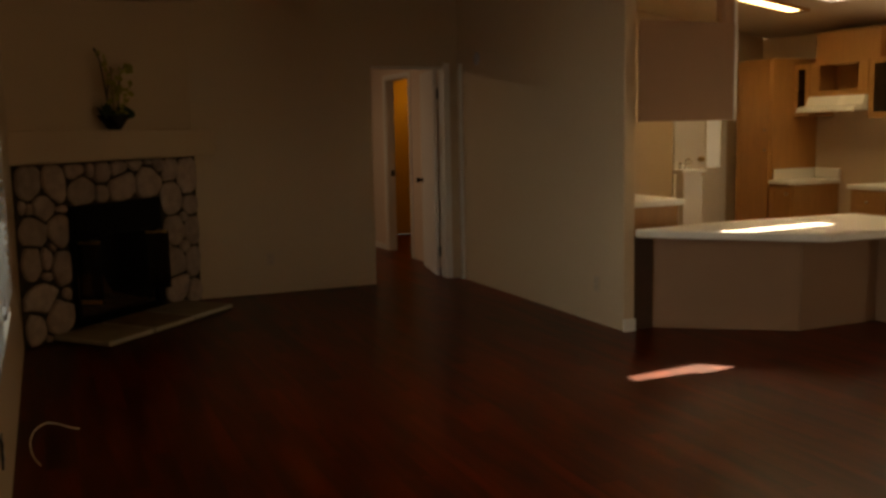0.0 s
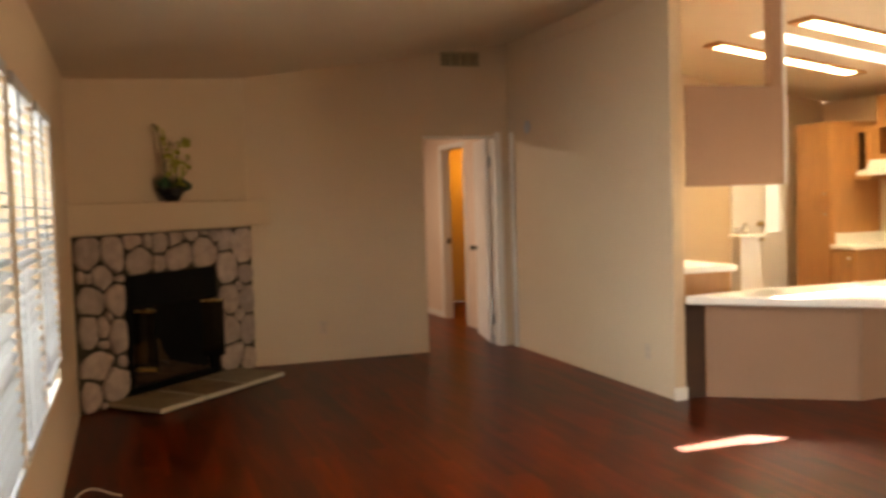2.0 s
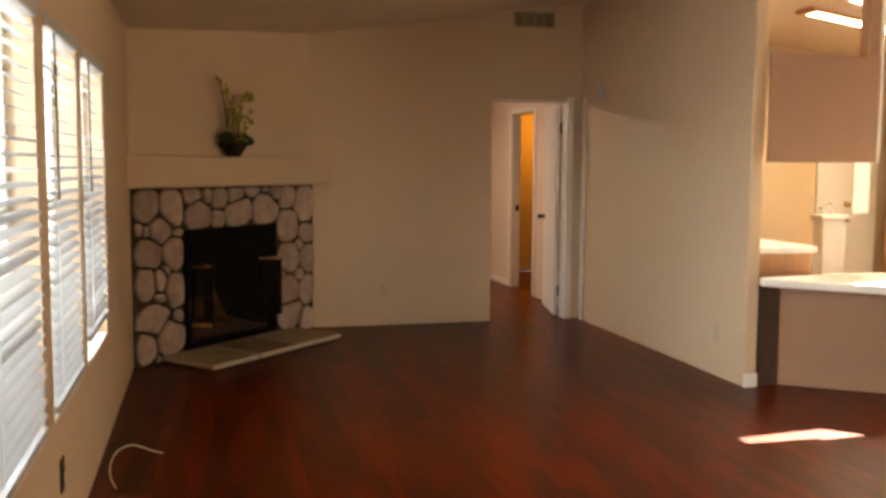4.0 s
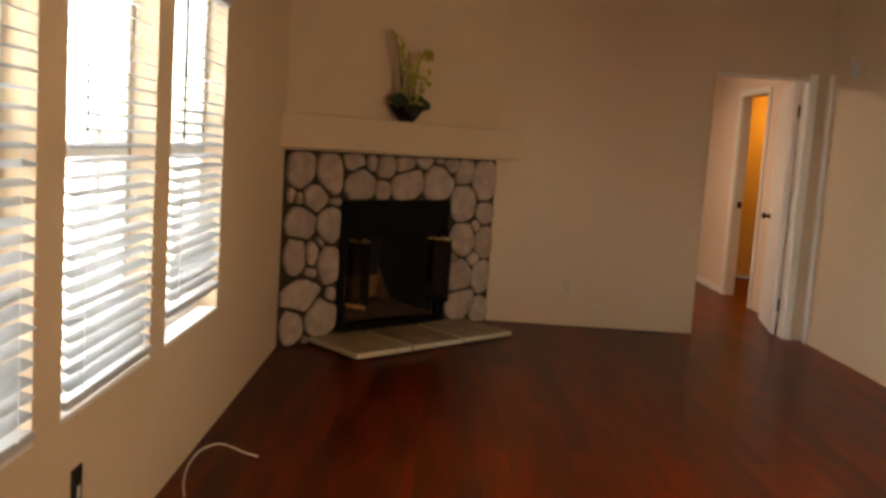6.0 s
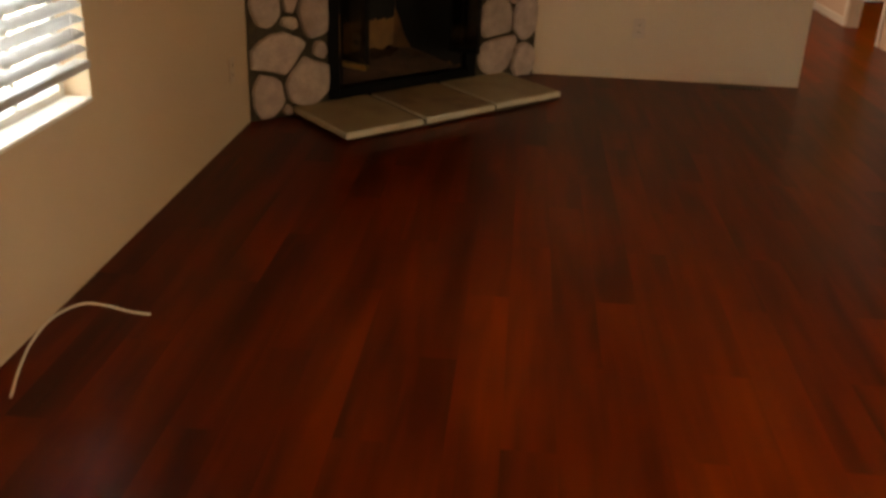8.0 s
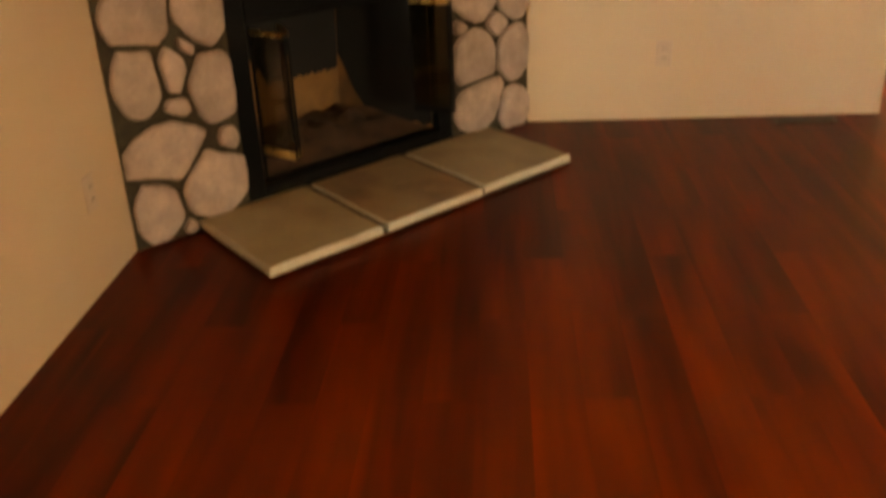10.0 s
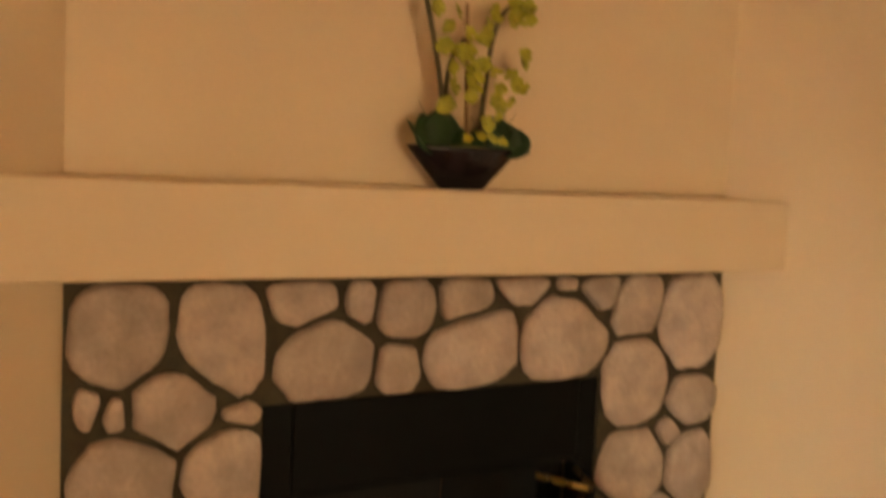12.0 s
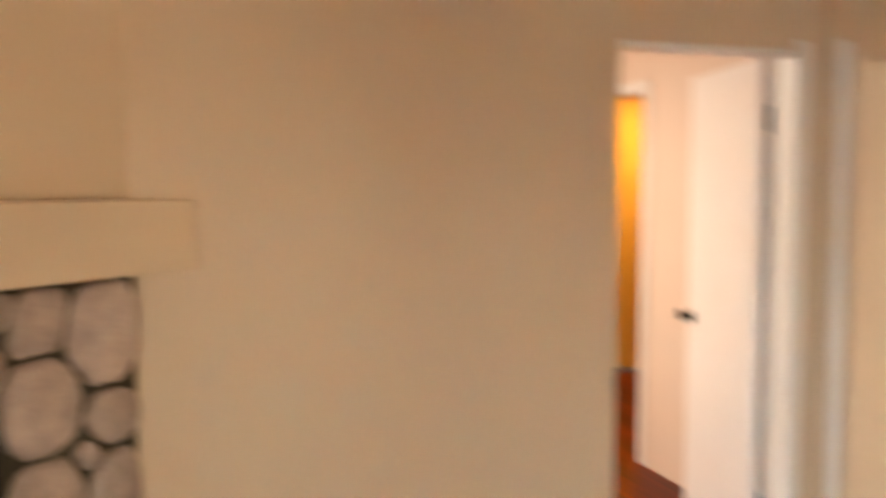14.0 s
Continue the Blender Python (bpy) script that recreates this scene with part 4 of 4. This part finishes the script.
part("worktop_slab", box((6.97, 10.23, 0.826), (7.595, 11.88, 0.866), 0.006), LAMIN, top)
part("backsplash", box((7.572, 10.24, 0.867), (7.595, 11.87, 0.965), 0.003), LAMIN, top)
faucet = thing("kitchen_faucet", pose(7.42, 11.25, 0.8665), "chrome kitchen faucet on the worktop", "faucet")
part("faucet_base", lathe([(0.03, 0.0), (0.028, 0.02), (0.015, 0.03)], 14), CHROME, faucet)
part("spout", tube(glide([(0, 0, 0.025), (0, 0, 0.14), (-0.05, 0, 0.19), (-0.15, 0, 0.17), (-0.17, 0, 0.14)]), 0.011), CHROME, faucet, smooth=True)


def upper(y0, y1, z0, z1, label, group="kitchen upper cabinets"):
    c = thing("upper_cabinet", pose(0, 0, 0), label, "cabinet", group)
    bm = bmesh.new()
    for lo, hi in (((7.28, y0, z0), (7.595, y0 + 0.018, z1)), ((7.28, y1 - 0.018, z0), (7.595, y1, z1)), ((7.28, y0 + 0.018, z0), (7.595, y1 - 0.018, z0 + 0.018)), ((7.28, y0 + 0.018, z1 - 0.018), (7.595, y1 - 0.018, z1)), ((7.58, y0 + 0.018, z0 + 0.018), (7.595, y1 - 0.018, z1 - 0.018))):
        box(lo, hi, bm=bm)
    part("cabinet_body", bm, OAK, c)
    if z1 - z0 > 0.4:
        part("shelf", box((7.30, y0 + 0.019, (z0 + z1) / 2), (7.579, y1 - 0.019, (z0 + z1) / 2 + 0.016)), OAKD, c)
    return c


SMOKE_PANE = glass("cabinet_glass", (0.55, 0.52, 0.46), 0.02)
c = upper(12.66, 12.87, 1.50, 2.02, "small honey-oak upper cabinet with a dark glass door")
leaf_door(c, 7.28, 12.66, 12.87, 1.50, 2.02, pane=SMOKE_PANE)
c = upper(11.60, 11.93, 1.47, 2.02, "honey-oak upper cabinet with a dark glass door")
leaf_door(c, 7.28, 11.60, 11.93, 1.47, 2.02, pane=SMOKE_PANE)
c = upper(11.94, 12.65, 1.69, 2.02, "open honey-oak niche above the range hood")
part("face_frame", box((7.262, 11.94, 1.69), (7.279, 12.65, 1.74), 0.002, bm=box((7.262, 11.94, 1.99), (7.279, 12.65, 2.02), 0.002, bm=box((7.262, 11.94, 1.741), (7.279, 12.05, 1.989), bm=box((7.262, 12.54, 1.741), (7.279, 12.65, 1.989))))), OAK, c)
c = thing("soffit_box", pose(0, 0, 0), "honey-oak box from the cabinets to the ceiling", "cabinet")
part("soffit_panel", box((7.30, 11.85, 2.022), (7.595, 12.62, 2.30), 0.003), OAK, c)
hood = thing("range_hood", pose(0, 0, 0), "white enamel range hood under the cabinets", "range hood")
bm = bmesh.new()
prof = [(7.595, 1.545), (7.10, 1.545), (7.10, 1.585), (7.20, 1.60), (7.24, 1.688), (7.595, 1.688)]
ends = [[bm.verts.new((x, y, z)) for x, z in prof] for y in (11.945, 12.645)]
bm.faces.new(ends[0])
bm.faces.new(ends[1][::-1])
for k in range(6):
    bm.faces.new((ends[0][k], ends[1][k], ends[1][(k + 1) % 6], ends[0][(k + 1) % 6]))
bmesh.ops.recalc_face_normals(bm, faces=bm.faces)
part("hood_shell", bm, ENAMEL, hood)
part("hood_lip", box((7.085, 11.94, 1.535), (7.099, 12.65, 1.56), 0.003), ENAMEL, hood)

out = thing("door_3", pose(6.40, YB - 0.001, 0), "white exterior door with a tall glazed light", "door", kind="structure")
part("door_leaf", box((0.0, -0.03, 0.012), (0.70, 0, 2.0), 0.003), DOORW, out)
# The wall behind is closed; the pane's own glow stands for daylight.
part("glazed_light", box((0.42, -0.034, 0.98), (0.60, -0.031, 1.85)), glowing("pane_daylight_glow", (1.0, 0.93, 0.80), 0.035), out, "frosted pane, its daylight put in as a glow")
for lo, hi in (((0.395, 0.955), (0.419, 1.875)), ((0.601, 0.955), (0.625, 1.875)), ((0.42, 0.955), (0.60, 0.979)), ((0.42, 1.851), (0.60, 1.875))):
    part("light_frame", box((lo[0], -0.042, lo[1]), (hi[0], -0.0305, hi[1]), 0.002), TRIM, out)
for z in (0.92, 1.07):
    bm = lathe([(0.03, 0.0), (0.012, 0.01), (0.012, 0.03), (0.028, 0.05), (0.01, 0.065)], 14)
    bm.transform(Matrix.Translation((0.34, -0.03, z)) @ Matrix.Rotation(radians(90), 4, "X"))
    part("door_knob", bm, BRASS, out, "brass knob", True)

for y, wide in ((12.35, 0.17), (11.24, 0.20)):
    f = thing("ceiling_light", Matrix.Translation((6.04, y, ceiling_z(6.04) - 0.002)) @ Matrix.Rotation(math.atan(RISE), 4, "Y"), "fluorescent strip ceiling light in an oak frame, switched on", "ceiling light", "kitchen ceiling lights")
    h = wide / 2
    for lo, hi in (((-0.80, -h - 0.03, -0.028), (0.80, -h, 0)), ((-0.80, h, -0.028), (0.80, h + 0.03, 0)), ((-0.80, -h, -0.028), (-0.73, h, 0)), ((0.73, -h, -0.028), (0.80, h, 0))):
        part("frame", box(lo, hi, 0.003), OAK, f)
    part("diffuser", box((-0.729, -h + 0.001, -0.022), (0.729, h - 0.001, -0.004), 0.004), TUBE, f, "glowing white diffuser")

skylight = thing("skylight", Matrix.Translation((6.04, 11.80, ceiling_z(6.04))) @ Matrix.Rotation(math.atan(RISE), 4, "Y"), "bright white skylight between the ceiling lights", "skylight", kind="structure")
h, w = 0.1295, 0.735
for lo, hi in (((-w, -h, -0.004), (w, -h + 0.012, 0.104)), ((-w, h - 0.012, -0.004), (w, h, 0.104)), ((-w, -h + 0.012, -0.004), (-w + 0.012, h - 0.012, 0.104)), ((w - 0.012, -h + 0.012, -0.004), (w, h - 0.012, 0.104))):
    part("curb", box(lo, hi, 0.002), TRIM, skylight)
pane = part("pane", box((-w + 0.013, -h + 0.013, 0.092), (w - 0.013, h - 0.013, 0.098)), CLEAR, skylight)
pane.visible_shadow = False

bm = bmesh.new()
grid = [[bm.verts.new((4.30 + 0.04 * i, 10.56 + 0.05 * j + 0.01 * i, 0.724 + 0.012 * (0.6 + noise.noise(Vector((i * 0.7, j * 0.9, 2)))))) for j in range(6)] for i in range(9)]
for i in range(8):
    for j in range(5):
        bm.faces.new((grid[i][j], grid[i + 1][j], grid[i + 1][j + 1], grid[i][j + 1]))
bmesh.ops.solidify(bm, geom=list(bm.faces), thickness=0.0015)
tagged(part("paper_sheet", bm, LAMIN), "crumpled white paper lying on the breakfast counter", "paper")

# ---- outside the windows ----
porch = thing("porch_railing", pose(-1.5, 6.0, -0.65), "white porch railing outside the windows", "railing")
part("top_rail", box((-0.04, 0, 1.12), (0.04, 7.5, 1.18), 0.006), VINYL, porch)
part("bottom_rail", box((-0.03, 0, 0.30), (0.03, 7.5, 0.35), 0.004), VINYL, porch)
first = part("baluster", box((-0.018, -0.018, 0.35), (0.018, 0.018, 1.12)), VINYL, porch)
first.location = (0, 0.1, 0)
for k in range(1, 56):
    b = new("baluster", first.data)
    b.parent, b.location = porch, (0, 0.1 + 0.134 * k, 0)
for y in (0.0, 2.5, 5.0, 7.5):
    part("post", box((-0.05, y - 0.05, 0), (0.05, y + 0.05, 1.25), 0.006), VINYL, porch)
tagged(part("porch_deck", box((-1.7, 5.5, -0.649), (-0.16, 14, -0.35)), CONC), "pale concrete porch outside the windows", "porch", kind="structure")
house = thing("neighbour_house", pose(-9, 10, -0.65), "pale sided neighbouring house across the yard", "house")
part("wall", box((-4, -9, 0), (0, 9, 2.9)), SIDING, house)
for k in range(18):
    part("siding_board", box((0.001, -9, 0.02 + 0.16 * k), (0.018, 9, 0.165 + 0.16 * k)), SIDING, house)
part("roof", prism([(-4.4, -9.4), (0.5, -9.4), (0.5, 9.4), (-4.4, 9.4)], 2.901, 3.1), CONC, house)
# Added slab, out of view, that keeps sun out of the east openings.
tagged(part("added_sun_shade", box((7.743, 3.9, 2.12), (9.75, 13.4, 2.18)), VINYL), "unseen white slab added to block sun from the east openings", "awning", kind="structure")

# Board screen added out of view to stop sun at the patio opening.
fence = thing("added_sun_screen", pose(10.2, 3.2, -0.65), "unseen board screen added to block sun from the patio opening", "fence")
for k in range(28):
    part("screen_board", box((0, 0.15 * k, 0), (0.025, 0.15 * k + 0.145, 2.98)), CONC, fence)
part("screen_rail", box((-0.04, 0, 1.4), (-0.001, 4.2, 1.5)), CONC, fence)


# ---- floor boards ----
def board(x0, x1, y0, y1):
    return box((x0, y0, -0.012), (x1, y1, 0.0))


floor = tagged(new("floor"), "dark cherry laminate floor boards", "floor", kind="structure")
rest = bmesh.new()
WIDE, LONG = 0.135, 1.22
shared = None
for col in range(-1, 58):
    x0 = col * WIDE - 0.01
    start = Y0 - 1.2 + (0.41 * col) % LONG
    row = 0
    y = start
    while y < 17.5:
        a0, a1, b0, b1 = max(x0, -0.12), min(x0 + WIDE, XK), max(y, Y0), min(y + LONG, 17.5)
        near = 0 <= x0 and x0 + WIDE < 4.0 and 6.0 < y and b1 == y + LONG and y + LONG < YB
        if near and a1 - a0 > WIDE - 1e-6:
            if shared is None:
                shared = part("floor_board", board(0, WIDE, 0, LONG), PLANK, floor)
                o = shared
            else:
                o = new("floor_board", shared.data)
                o.parent = floor
            o.location = (x0, y, 0.0)
        elif a1 - a0 > 0.01 and b1 - b0 > 0.01:
            vs = [rest.verts.new(p) for p in ((a0, b0, 0), (a1, b0, 0), (a1, b1, 0), (a0, b1, 0))]
            lo = [rest.verts.new((w.co.x, w.co.y, -0.012)) for w in vs]
            rest.faces.new(vs)
            for k in range(4):
                rest.faces.new((vs[k], lo[k], lo[(k + 1) % 4], vs[(k + 1) % 4]))
        y += LONG
part("floor_boards", rest, PLANK, floor)["kind"] = "stuff"
